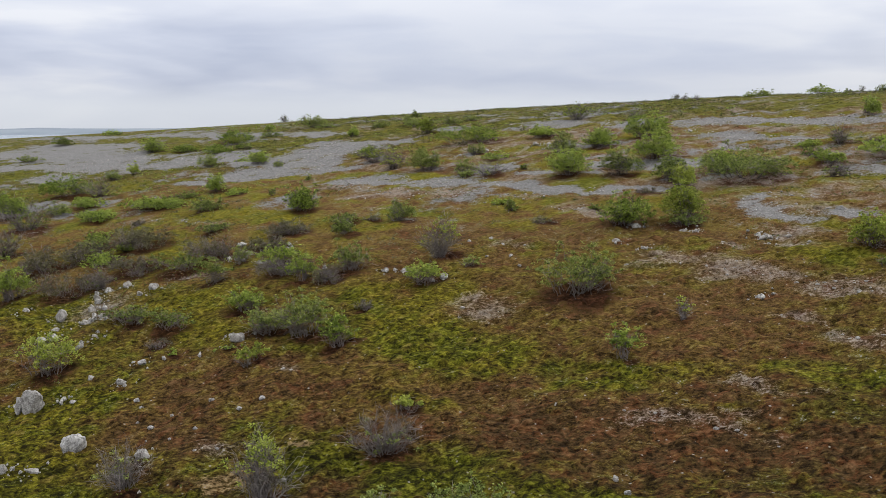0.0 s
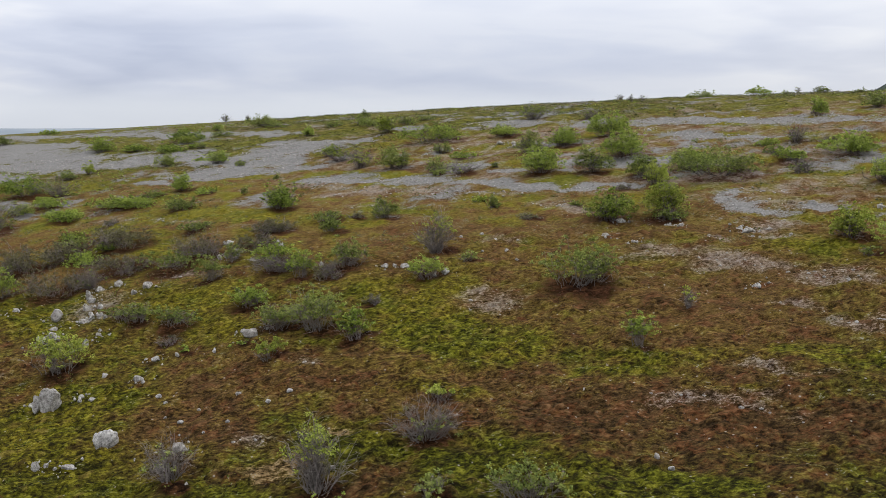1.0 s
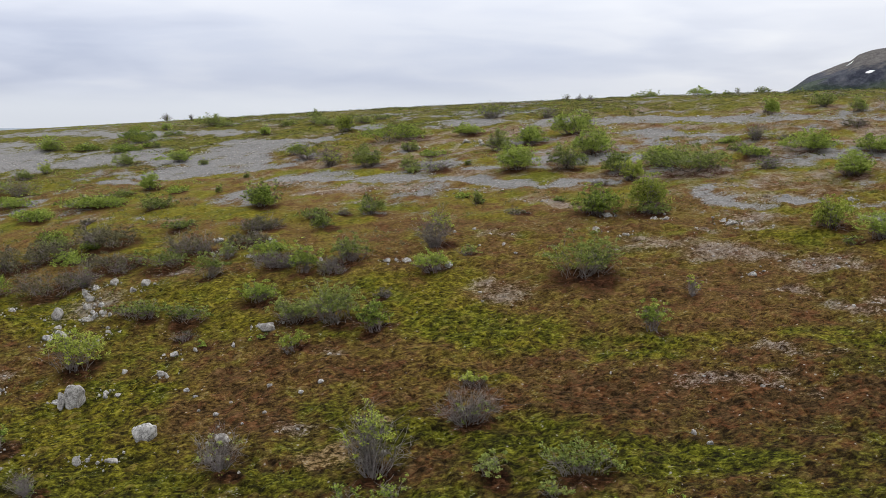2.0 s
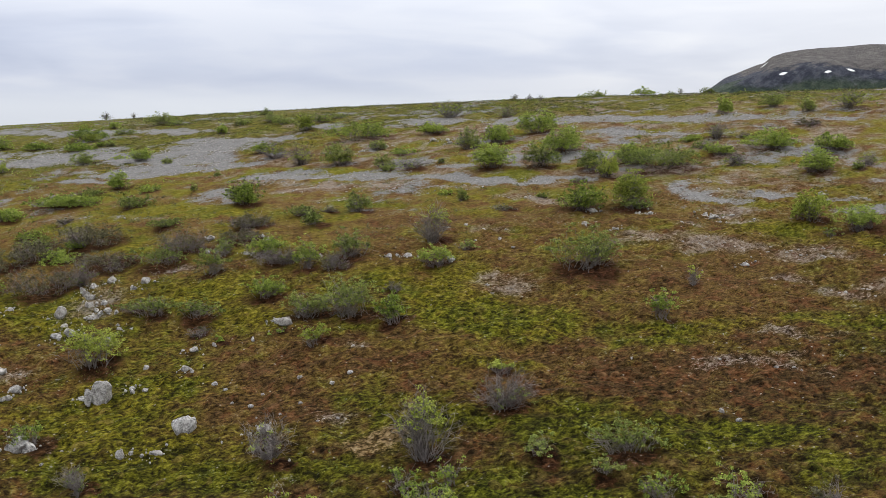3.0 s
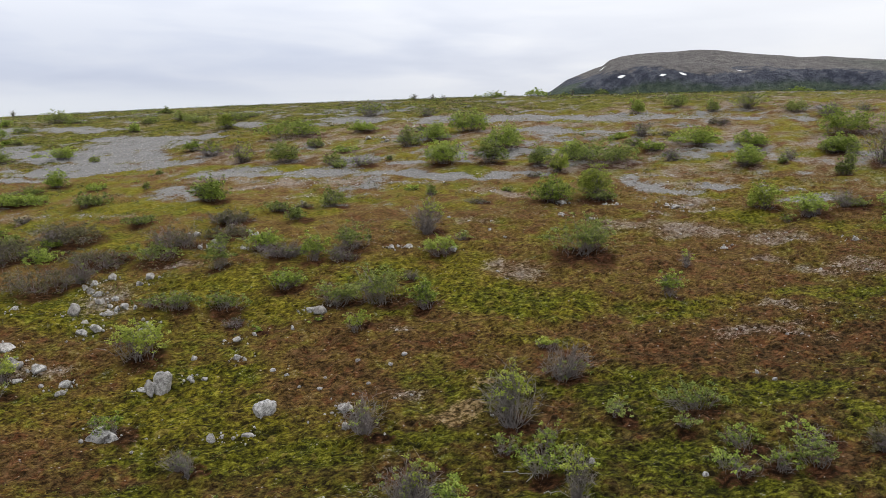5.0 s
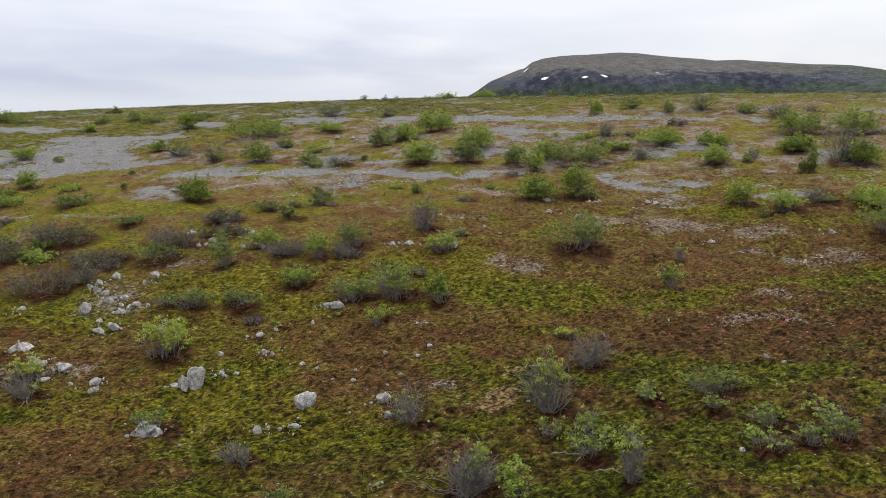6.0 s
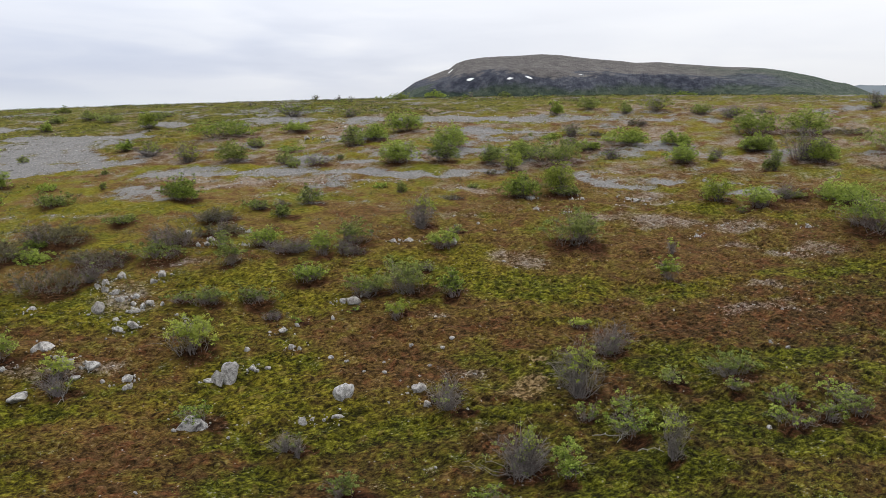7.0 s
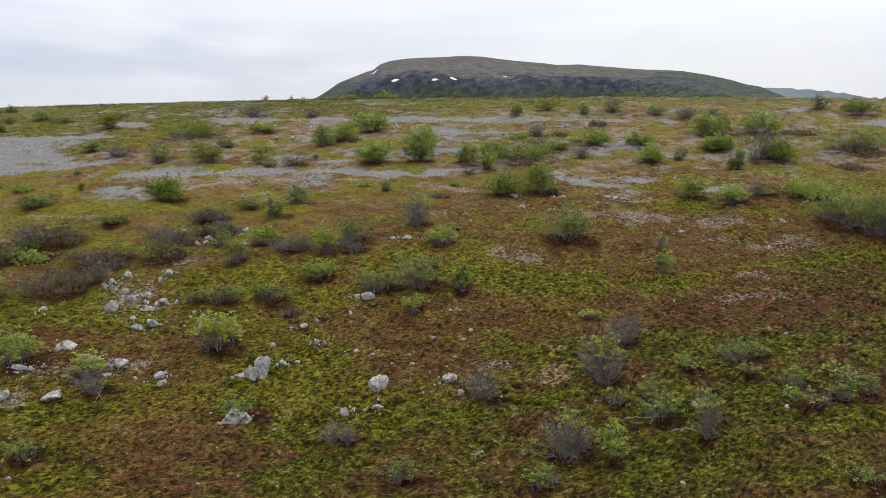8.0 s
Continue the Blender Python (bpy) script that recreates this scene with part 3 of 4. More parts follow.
hazy_cliff = ramp_node(t, grain, [(0.36, (0.030, 0.034, 0.052)), (0.5, (0.052, 0.058, 0.080)), (0.62, (0.092, 0.097, 0.117))])
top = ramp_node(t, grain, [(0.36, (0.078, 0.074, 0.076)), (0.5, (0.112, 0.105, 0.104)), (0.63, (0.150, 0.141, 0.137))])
col = mix_node(t, map_range(t, level, 45, 53), birch, hazy_cliff)
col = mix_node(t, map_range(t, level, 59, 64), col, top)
lush = math_node(t, "MULTIPLY", map_range(t, sepz.outputs[0], 560, 690), map_range(t, patch, 0.38, 0.5))
col = mix_node(t, lush, col, birch)
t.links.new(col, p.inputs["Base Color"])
bump(t, p, math_node(t, "ADD", patch, grain), 1.0, 6.0)
FELL = m
m, t, p, co = fresh("old_snow", 0.7, 0.3)
t.links.new(ramp_node(t, noise_node(t, co, 0.1), [(0.3, (0.72, 0.74, 0.78)), (0.7, (0.84, 0.85, 0.86))]), p.inputs["Base Color"])
SNOW = m

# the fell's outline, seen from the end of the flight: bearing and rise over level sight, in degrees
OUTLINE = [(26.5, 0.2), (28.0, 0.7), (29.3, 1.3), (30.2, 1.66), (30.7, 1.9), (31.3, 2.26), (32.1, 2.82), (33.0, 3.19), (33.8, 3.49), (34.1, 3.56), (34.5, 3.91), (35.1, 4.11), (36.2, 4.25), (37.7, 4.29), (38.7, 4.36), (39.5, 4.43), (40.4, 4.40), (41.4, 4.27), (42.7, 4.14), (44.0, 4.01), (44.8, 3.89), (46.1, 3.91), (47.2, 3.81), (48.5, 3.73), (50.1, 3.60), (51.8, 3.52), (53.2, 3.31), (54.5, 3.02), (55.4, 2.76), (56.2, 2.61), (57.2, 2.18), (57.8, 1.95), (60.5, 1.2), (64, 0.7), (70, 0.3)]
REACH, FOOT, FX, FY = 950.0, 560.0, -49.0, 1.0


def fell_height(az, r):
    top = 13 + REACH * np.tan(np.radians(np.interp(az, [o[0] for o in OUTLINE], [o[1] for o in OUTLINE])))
    s = (r - FOOT) / (REACH - FOOT)
    x, y = r * np.sin(np.radians(az)), r * np.cos(np.radians(az))
    # a steep band of cliffs between the wooded foot and the bare top
    ledge = 0.06 * wave(x, y, 90, 24) + 0.04 * wave(x, y, 35, 25)
    rise = np.where(s < 1, 0.42 * smooth(0, 0.62, s) + 0.33 * smooth(0.5, 0.64, s + ledge) + 0.25 * smooth(0.55, 1.0, s), 1 - 0.5 * smooth(1.0, 2.2, s))
    rough = 3.2 * wave(x, y, 80, 21) + 2.4 * wave(x, y, 34, 22) + 1.4 * wave(x, y, 14, 23)
    return -10 + (top + 10) * rise + rough * np.clip(1 - np.abs(s - 0.5) * 1.9, 0, 1)


def fell_point(az, r, lift=0.0):
    return np.stack([(FX + r * np.sin(np.radians(az))).ravel(), (FY + r * np.cos(np.radians(az))).ravel(), (fell_height(az, r) + lift).ravel()], 1)


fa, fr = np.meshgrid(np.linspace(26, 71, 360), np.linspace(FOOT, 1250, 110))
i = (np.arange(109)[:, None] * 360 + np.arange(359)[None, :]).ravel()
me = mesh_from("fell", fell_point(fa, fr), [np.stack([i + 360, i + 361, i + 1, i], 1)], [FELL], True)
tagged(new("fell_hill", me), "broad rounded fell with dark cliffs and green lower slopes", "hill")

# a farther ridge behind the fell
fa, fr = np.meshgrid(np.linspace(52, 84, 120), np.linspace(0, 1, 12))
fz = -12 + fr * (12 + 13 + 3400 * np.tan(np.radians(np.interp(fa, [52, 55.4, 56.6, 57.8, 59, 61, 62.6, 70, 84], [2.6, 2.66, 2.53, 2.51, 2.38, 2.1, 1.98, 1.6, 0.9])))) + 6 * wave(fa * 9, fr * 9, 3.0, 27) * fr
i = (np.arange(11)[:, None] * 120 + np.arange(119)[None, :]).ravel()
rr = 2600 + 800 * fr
me = mesh_from("ridge", np.stack([(rr * np.sin(np.radians(fa))).ravel(), (rr * np.cos(np.radians(fa))).ravel(), fz.ravel()], 1), [np.stack([i + 120, i + 121, i + 1, i], 1)], [HAZY_HEATH], True)
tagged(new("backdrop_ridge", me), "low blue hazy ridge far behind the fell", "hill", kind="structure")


def snow_patch(az, rise, wide, tall):
    """A snow field lying in the fell's side at that bearing and rise."""
    r = np.linspace(FOOT + 20, REACH, 600)
    up = np.degrees(np.arctan((fell_height(az, r) - 13) / r))
    at = r[np.argmax(up > rise)]
    u, v = np.meshgrid(np.linspace(-1, 1, 13), np.linspace(-1, 1, 9))
    pa = az + wide * u * np.sqrt(np.clip(1 - 0.8 * v * v, 0, 1)) * (1 + 0.3 * wave(u * 3 + az, v * 3, 1, 8))
    pr = at + tall * v * np.sqrt(np.clip(1 - 0.7 * u * u, 0, 1))
    k = (np.arange(8)[:, None] * 13 + np.arange(12)[None, :]).ravel()
    data = mesh_from("snow_patch", fell_point(pa, pr, 0.5), [np.stack([k + 13, k + 14, k + 1, k], 1)], [SNOW], True)
    tagged(new("snow_patch", data), "small white patch of old snow on the dark fell", "snow", "snow patches on the fell")


snow_patch(34.2, 3.45, 0.17, 2.5)
snow_patch(35.4, 2.96, 0.22, 1.1)
snow_patch(37.7, 3.04, 0.18, 1.0)
snow_patch(38.8, 3.11, 0.22, 1.0)
snow_patch(41.8, 3.25, 0.15, 1.0)

# ---- boulders ----
rng = np.random.default_rng(7)


def ball(level):
    bm = bmesh.new()
    bmesh.ops.create_icosphere(bm, subdivisions=level, radius=1)
    v = np.array([q.co[:] for q in bm.verts])
    f = np.array([[q.index for q in a.verts] for a in bm.faces])
    bm.free()
    return v, f


BALL = {k: ball(k) for k in (1, 2, 3, 4)}


def rock_mesh(rng, wide, tall, level, sharp=0.5):
    v, f = BALL[level]
    v = v.copy()
    # flat faces cut by random planes, then roughened by weather
    for _ in range(15):
        d = rng.normal(size=3)
        d /= np.linalg.norm(d)
        over = np.maximum(v @ d - rng.uniform(0.50, 0.84), 0)
        v -= over[:, None] * d * (0.94 + 0.06 * sharp)
    s = rng.uniform(0, 50)
    k = 1 + 0.07 * wave(v[:, 0] * 2 + s, v[:, 1] * 2 + v[:, 2] * 1.3, 1.0, 31) + 0.05 * wave(v[:, 0] * 5 + s, v[:, 1] * 5 - v[:, 2] * 4, 1.0, 32)
    v *= k[:, None]
    # a crack runs across it
    d = rng.normal(size=3) * np.array([1, 1, 0.4])
    d /= np.linalg.norm(d)
    gap = np.exp(-((v @ d - rng.uniform(-0.3, 0.3) - 0.08 * wave(v[:, 0] * 4, v[:, 2] * 4, 1.0, 33)) / 0.05) ** 2)
    v *= (1 - 0.16 * sharp * gap)[:, None]
    v[:, :2] *= wide / np.ptp(v[:, 0])
    v[:, 1] *= rng.uniform(0.7, 1.0)
    v[:, 2] *= tall * 1.5 / np.ptp(v[:, 2])
    v[:, 2] -= v[:, 2].min() + tall * 0.5
    tilt = rng.uniform(-0.2, 0.2)
    v[:, 2] += v[:, 0] * tilt
    return v, f


def rock_from(name, rng, wide, tall, level, lobes=1):
    """One stone, or one boulder split by frost into two or three leaning lobes."""
    v, f = rock_mesh(rng, wide, tall, level)
    verts, faces = [v], [f]
    for q in range(1, lobes):
        v, f = rock_mesh(rng, wide * rng.uniform(0.5, 0.62), tall * rng.uniform(0.55, 0.8), level)
        turn = rng.uniform(0, 2 * np.pi)
        v = v + np.array([math.cos(turn), math.sin(turn), 0]) * wide * 0.5
        faces.append(f + sum(len(w) for w in verts))
        verts.append(v)
    return mesh_from(name, np.concatenate(verts), [np.concatenate(faces)], [ROCK], False)


SCREE = []


def boulder(x, y, wide, tall, lobes=1):
    if wide > 0.42 and tall < 1.0:
        SCREE.append((x, y, wide))
    big = wide > 0.95
    chance = np.random.default_rng(int(abs(x) * 1000 + abs(y) * 100))
    data = rock_from("boulder", chance, wide, max(tall * 0.82, wide * 0.36), (4 if wide > 0.95 else 3) if wide > 0.5 else 2, lobes)
    ob = new("boulder" if big else "stone", data)
    ob.matrix_world = pose(x, y, float(ground(x, y)), 0, 0, chance.uniform(0, 360))
    tagged(ob, "large pale grey granite boulder half sunk in moss" if big else "small pale grey stone lying in the moss", "boulder" if big else "stone", "boulders on the hillside" if big else "stones on the hillside")


boulder(-22.76, 51.84, 1.25, 1.55, 3)
boulder(-23.72, 52.39, 0.68, 0.30)
boulder(-18.25, 46.09, 1.16, 1.01)
boulder(-21.26, 45.00, 0.54, 0.51)
boulder(-19.53, 44.33, 0.65, 0.36)
boulder(-20.75, 44.85, 0.27, 0.24)
boulder(-20.23, 44.53, 0.24, 0.18)
boulder(-26.62, 66.16, 1.07, 0.91)
boulder(-26.02, 63.63, 0.56, 0.40)
boulder(-26.26, 62.10, 0.78, 0.31)
boulder(-25.44, 61.85, 0.78, 0.62)
boulder(-30.28, 68.96, 0.69, 0.39)
boulder(-23.59, 71.26, 0.62, 0.49)
boulder(-21.08, 69.42, 0.78, 0.60)
boulder(-21.92, 68.84, 0.51, 0.43)
boulder(-24.84, 70.75, 0.66, 0.44)
boulder(-25.23, 69.42, 0.56, 0.47)
boulder(-24.77, 68.41, 0.64, 0.43)
boulder(-25.55, 70.41, 0.44, 0.39)
boulder(-24.75, 67.08, 0.59, 0.50)
boulder(-23.78, 66.81, 0.58, 0.58)
boulder(-24.44, 64.77, 0.73, 0.36)
boulder(-23.85, 64.95, 0.53, 0.45)
boulder(-23.32, 65.00, 0.65, 0.41)
boulder(-22.79, 64.10, 0.40, 0.36)
boulder(-24.20, 65.98, 0.45, 0.33)
boulder(-17.67, 55.54, 0.57, 0.39)
boulder(-16.51, 55.86, 0.36, 0.29)
boulder(-18.23, 53.10, 0.48, 0.38)
boulder(-17.83, 52.71, 0.27, 0.27)
boulder(-20.46, 54.65, 0.42, 0.28)
boulder(-21.12, 52.25, 0.54, 0.24)
boulder(-27.69, 55.02, 0.71, 0.49)
boulder(-27.89, 54.11, 0.42, 0.28)
boulder(-30.23, 58.68, 0.90, 0.63)
boulder(-29.01, 57.70, 0.88, 0.55)
boulder(-28.97, 55.62, 0.36, 0.29)
boulder(-30.33, 56.73, 0.73, 0.36)
boulder(-12.22, 56.18, 1.02, 0.55)
boulder(-12.60, 56.90, 0.52, 0.37)
boulder(-14.22, 55.23, 0.32, 0.36)
boulder(-12.05, 48.91, 0.33, 0.26)
boulder(-9.30, 48.44, 0.33, 0.23)
boulder(-14.30, 44.39, 0.72, 0.54)
boulder(-14.83, 42.69, 0.47, 0.41)
boulder(6.83, 36.93, 0.28, 0.25)
boulder(-3.95, 64.93, 0.51, 0.30)
boulder(21.16, 63.45, 0.63, 0.39)
boulder(-6.17, 32.98, 0.34, 0.29)
boulder(-2.42, 29.69, 0.38, 0.36)
boulder(-15.93, 74.06, 0.54, 0.40)
boulder(-15.11, 72.84, 0.26, 0.31)
boulder(-11.92, 75.14, 0.45, 0.40)
boulder(-22.90, 59.75, 0.69, 0.61)
boulder(-22.38, 60.75, 0.46, 0.35)
boulder(-22.53, 61.80, 0.39, 0.31)
boulder(-30.96, 61.92, 1.14, 0.64, 2)
boulder(-30.57, 60.14, 0.37, 0.30)
boulder(-30.34, 59.09, 0.73, 0.62)
boulder(-28.20, 53.96, 0.41, 0.28)
boulder(-35.80, 57.73, 0.84, 0.60)
boulder(-33.41, 56.45, 1.18, 0.35)
boulder(-33.67, 59.88, 0.44, 0.33)
boulder(-34.09, 60.69, 0.89, 0.41)
boulder(-26.52, 47.96, 1.40, 0.82, 2)
boulder(25.75, 48.33, 0.52, 0.31)
boulder(-16.55, 74.42, 0.43, 0.33)
boulder(-12.19, 76.11, 0.44, 0.30)
boulder(-6.85, 39.90, 0.32, 0.23)
boulder(-13.39, 40.84, 0.23, 0.17)
boulder(-0.72, 62.11, 0.42, 0.29)
boulder(17.65, 52.93, 0.59, 0.30)
boulder(14.05, 70.03, 0.84, 0.33)
boulder(16.91, 67.44, 0.45, 0.24)
boulder(21.63, 63.75, 0.55, 0.28)
boulder(0.04, 62.18, 0.59, 0.44)
boulder(-3.31, 65.06, 0.35, 0.31)
boulder(-8.45, 68.38, 0.33, 0.37)
boulder(11.81, 107.88, 0.64, 0.38)
boulder(5.10, 112.35, 0.66, 0.40)
boulder(1.68, 111.14, 0.52, 0.31)
boulder(27.54, 108.20, 0.59, 0.35)
boulder(18.89, 116.53, 0.41, 0.25)
boulder(-2.56, 64.72, 0.67, 0.40)
boulder(11.91, 109.19, 0.69, 0.42)
boulder(10.62, 111.20, 0.73, 0.44)
boulder(-16.31, 77.74, 0.79, 0.47)
boulder(-13.72, 71.83, 0.47, 0.28)
boulder(-15.25, 75.10, 0.58, 0.35)
boulder(-9.77, 68.45, 0.64, 0.39)
boulder(31.33, 64.38, 0.54, 0.32)
boulder(21.24, 64.50, 0.67, 0.40)
boulder(4.27, 68.36, 0.36, 0.22)
boulder(3.59, 70.85, 0.33, 0.20)
boulder(4.66, 65.24, 0.35, 0.21)
boulder(3.06, 66.45, 0.27, 0.16)
boulder(5.80, 67.33, 0.32, 0.19)
boulder(5.11, 63.56, 0.30, 0.18)
boulder(12.11, 66.71, 0.56, 0.34)
boulder(13.52, 64.41, 0.47, 0.28)
boulder(22.76, 63.26, 0.40, 0.24)
boulder(17.54, 66.75, 0.48, 0.29)
boulder(7.17, 35.90, 0.30, 0.18)
boulder(5.27, 43.53, 0.21, 0.13)
boulder(5.93, 44.63, 0.16, 0.10)
boulder(-16.37, 44.21, 0.27, 0.16)
boulder(-7.92, 39.70, 0.23, 0.14)
boulder(-10.40, 47.90, 0.39, 0.23)
boulder(-15.74, 48.25, 0.25, 0.15)
boulder(-16.61, 50.89, 0.33, 0.20)
boulder(-18.32, 56.02, 0.36, 0.22)
boulder(-14.09, 48.72, 0.26, 0.15)
boulder(-10.82, 40.15, 0.23, 0.14)
boulder(-30.78, 43.00, 0.23, 0.14)
boulder(-37.83, 48.69, 0.30, 0.18)
boulder(-12.70, 28.56, 0.28, 0.17)
boulder(-14.80, 47.42, 0.35, 0.21)
boulder(-16.04, 49.89, 0.32, 0.19)
boulder(-27.31, 61.37, 0.23, 0.14)
boulder(-24.26, 46.93, 0.25, 0.15)
boulder(-25.06, 45.98, 0.24, 0.15)
boulder(-20.35, 51.68, 0.40, 0.24)
boulder(-12.30, 46.40, 0.26, 0.16)
boulder(-13.40, 45.77, 0.21, 0.12)
boulder(1.91, 70.38, 0.33, 0.20)

# ---- shrubs ----


def tubes(curves, radii, sides=3):
    """Tapered tubes along curves: arrays of shape (count, points, 3) and (count, points)."""
    n, k, _ = curves.shape
    d = np.gradient(curves, axis=1)
    d /= np.linalg.norm(d, axis=2, keepdims=True) + 1e-9
    a = np.cross(d, np.array([0.31, 0.17, 0.93]))
    a /= np.linalg.norm(a, axis=2, keepdims=True) + 1e-9
    b = np.cross(d, a)
    th = np.arange(sides) * 2 * np.pi / sides
    ring = a[:, :, None, :] * np.cos(th)[None, None, :, None] + b[:, :, None, :] * np.sin(th)[None, None, :, None]
    v = (curves[:, :, None, :] + ring * radii[:, :, None, None]).reshape(-1, 3)
    c, j, s = np.meshgrid(np.arange(n), np.arange(k - 1), np.arange(sides), indexing="ij")
    o, q = c * k * sides + j * sides, (s + 1) % sides
    f = np.stack([o + s, o + q, o + sides + q, o + sides + s], -1).reshape(-1, 4)
    return v, f


def bent(starts, ends, points, sag, wild):
    """Curves from starts to ends that leave the ground steeply and waver."""
    s = np.linspace(0, 1, points)[None, :, None]
    c = starts[:, None, :] * (1 - s) + ends[:, None, :] * s
    lift = np.zeros_like(c)
    lift[:, :, 2] = (sag[:, None] * np.sin(s[..., 0] * np.pi))
    off = rng.normal(size=(len(starts), points, 3)) * wild * np.sin(s * np.pi)
    return c + lift + off


def leaves(centres, size, flat=2.6):
    """Small pointed leaf blades, folded along the midrib, one at each centre."""
    n = len(centres)
    ax = rng.normal(size=(n, 3))
    ax[:, 2] = ax[:, 2] * 0.7 + 0.25
    ax /= np.linalg.norm(ax, axis=1, keepdims=True)
    up = rng.normal(size=(n, 3)) + np.array([0, 0, flat * 2])
    side = np.cross(ax, up)
    side /= np.linalg.norm(side, axis=1, keepdims=True) + 1e-9
    nrm = np.cross(side, ax)
    L = (size * rng.uniform(0.6, 1.3, n))[:, None]
    w = L * rng.uniform(0.28, 0.44, n)[:, None]
    v = np.stack([centres - ax * L / 2, centres + side * w + nrm * w * 0.4, centres + ax * L / 2, centres - side * w + nrm * w * 0.4], 1).reshape(-1, 3)
    o = np.arange(n)[:, None] * 4
    return v, np.concatenate([o + np.array([0, 1, 2]), o + np.array([0, 2, 3])])


KINDS = {
    # leaf, bark, leaves per square metre, lowest leaf, stems per metre, label
    "green": ("green", "purple", 900, 0.34, 14, "bushy green willow shrub in full leaf on the tundra"),
    "open": ("green", "grey", 330, 0.3, 14, "straggly open willow shrub with pale crooked stems"),
    "dull": ("dull", "grey", 640, 0.36, 16, "grey-green willow shrub with bare grey lower stems"),
    "yellow": ("yellow", "grey", 720, 0.42, 12, "pale yellow-green dwarf birch with whitish stems"),
    "bare": ("dull", "grey", 90, 0.15, 24, "nearly leafless shrub of grey twigs"),
    "topped": ("yellow", "grey", 190, 0.62, 22, "upright grey-twigged shrub with green leaves at the top"),
    "heath": ("heath", "purple", 420, 0.1, 26, "low spreading dark brown dwarf birch thicket"),
    "mat": ("green", "purple", 800, 0.05, 8, "low mat of green willow leaves"),
}


def dome(n, wide, tall, low):
    """Points in a ragged half dome, thickest towards its upper skin, with lobes of uneven height."""
    lobes = max(4, int(wide * 2.6))
    a, r = rng.uniform(0, 2 * np.pi, lobes), np.sqrt(rng.uniform(0, 1, lobes)) * 0.41 * wide
    mid = np.stack([r * np.cos(a), r * np.sin(a)], 1)
    size = rng.uniform(0.15, 0.34, lobes) * min(wide, 2.4 + 0.25 * wide)
    top = tall * (1.05 - 0.5 * (r / (0.5 * wide)) ** 2) * rng.uniform(0.68, 1.08, lobes)
    pick = rng.choice(lobes, n, p=size ** 2 / np.sum(size ** 2))
    d = rng.normal(size=(n, 3))
    d[:, 2] = np.abs(d[:, 2])
    d /= np.linalg.norm(d, axis=1, keepdims=True)
    k = rng.uniform(0.5, 1.0, n) ** 0.6
    out = np.zeros((n, 3))
    out[:, :2] = mid[pick] + d[:, :2] * (size[pick] * k)[:, None]
    out[:, 2] = top[pick] * (low + (1 - low) * d[:, 2] * k)
    return out


def shrub(x, y, wide, tall, kind):
    leaf, bark, dense, lowest, many, label = KINDS[kind]
    LITTER_SHADE.append((x + 0.08 * wide, y - 0.1 * wide, 0.50 * wide, 0.40 * wide, 0))
    near = math.hypot(x + 24, y) < 76
    area = wide * tall
    if not near:
        lowest *= 0.55
    size_word = "broad " if wide > 4.5 else "small " if wide < 1.6 else ""
    twiggy = kind in ("bare", "topped", "heath")
    n = int(np.clip(many * wide, 8, (84 if near else 64) if twiggy else (56 if near else 44)))
    tip = dome(n, wide, tall, max(lowest, 0.2))
    root = np.zeros((n, 3))
    root[:, :2] = tip[:, :2] * rng.uniform(0.25, 0.6, (n, 1)) + rng.normal(size=(n, 2)) * 0.05 * wide
    if kind in ("bare", "topped"):
        root[:, :2] = tip[:, :2] * rng.uniform(0.1, 0.4, (n, 1))
        tip[:, :2] *= 1.3
        rim = np.hypot(tip[:, 0], tip[:, 1]) / (0.55 * wide)
        tip[:, 2] = tall * (1 - 0.45 * np.clip(rim, 0, 1) ** 2) * rng.uniform(0.6, 1.0, n)
    if kind == "heath":
        tip[:, :2] *= 1.12
        root[:, :2] = tip[:, :2] * rng.uniform(0.6, 0.95, (n, 1))
    main = bent(root, tip, 6, 0.10 * tall * rng.uniform(0.2, 1.2, n), 0.075 * tall)
    thick = 0.009 + 0.005 * tall
    rad = thick * rng.uniform(0.6, 1.4, n)[:, None] * np.linspace(1.0, 0.3, 6)[None, :]
    k = (8 if near else 6) if twiggy else (4 if near else 3)
    src = np.repeat(np.arange(n), k)
    at = rng.integers(1, 6, n * k)
    begin = main[src, at]
    out = rng.normal(size=(n * k, 3)) * np.array([0.17, 0.17, 0.12]) * (0.5 + 0.5 * tall) + (tip - root)[src] * 0.16
    twig = bent(begin, begin + out, 3, np.full(n * k, 0.02 * tall), 0.03 * tall)
    twig[:, :, 2] = np.clip(twig[:, :, 2], 0.04, 1.08 * tall)
    trad = thick * (0.5 if near else 0.75) * np.linspace(1.0, 0.4, 3)[None, :] * np.ones((n * k, 1))
    thing = new("shrub")
    thing.location = (x, y, float(ground(x, y)) - 0.05)
    tagged(thing, size_word + label, "shrub", "shrubs on the hillside")
    groups = [[q] for q in range(n)] if near else [list(range(n))]
    for g in groups:
        mine = np.isin(src, g)
        v1, f1 = tubes(main[g], rad[g])
        v2, f2 = tubes(twig[mine], trad[mine])
        wood = new("stem" if near else "branchwork", mesh_from("stem", np.concatenate([v1, v2]), [np.concatenate([f1, f2 + len(v1)])], [WOOD[bark]]))
        wood.parent = thing
        if not near:
            tagged(wood, kind="stuff")
    # leaves sit in tufts on the outer twigs
    count = int(np.clip(dense * area * (0.62 if near else 0.88), 80, 10000))
    each = 18 if near else 14
    tuft = dome(max(count // each, 5), wide, tall, lowest)
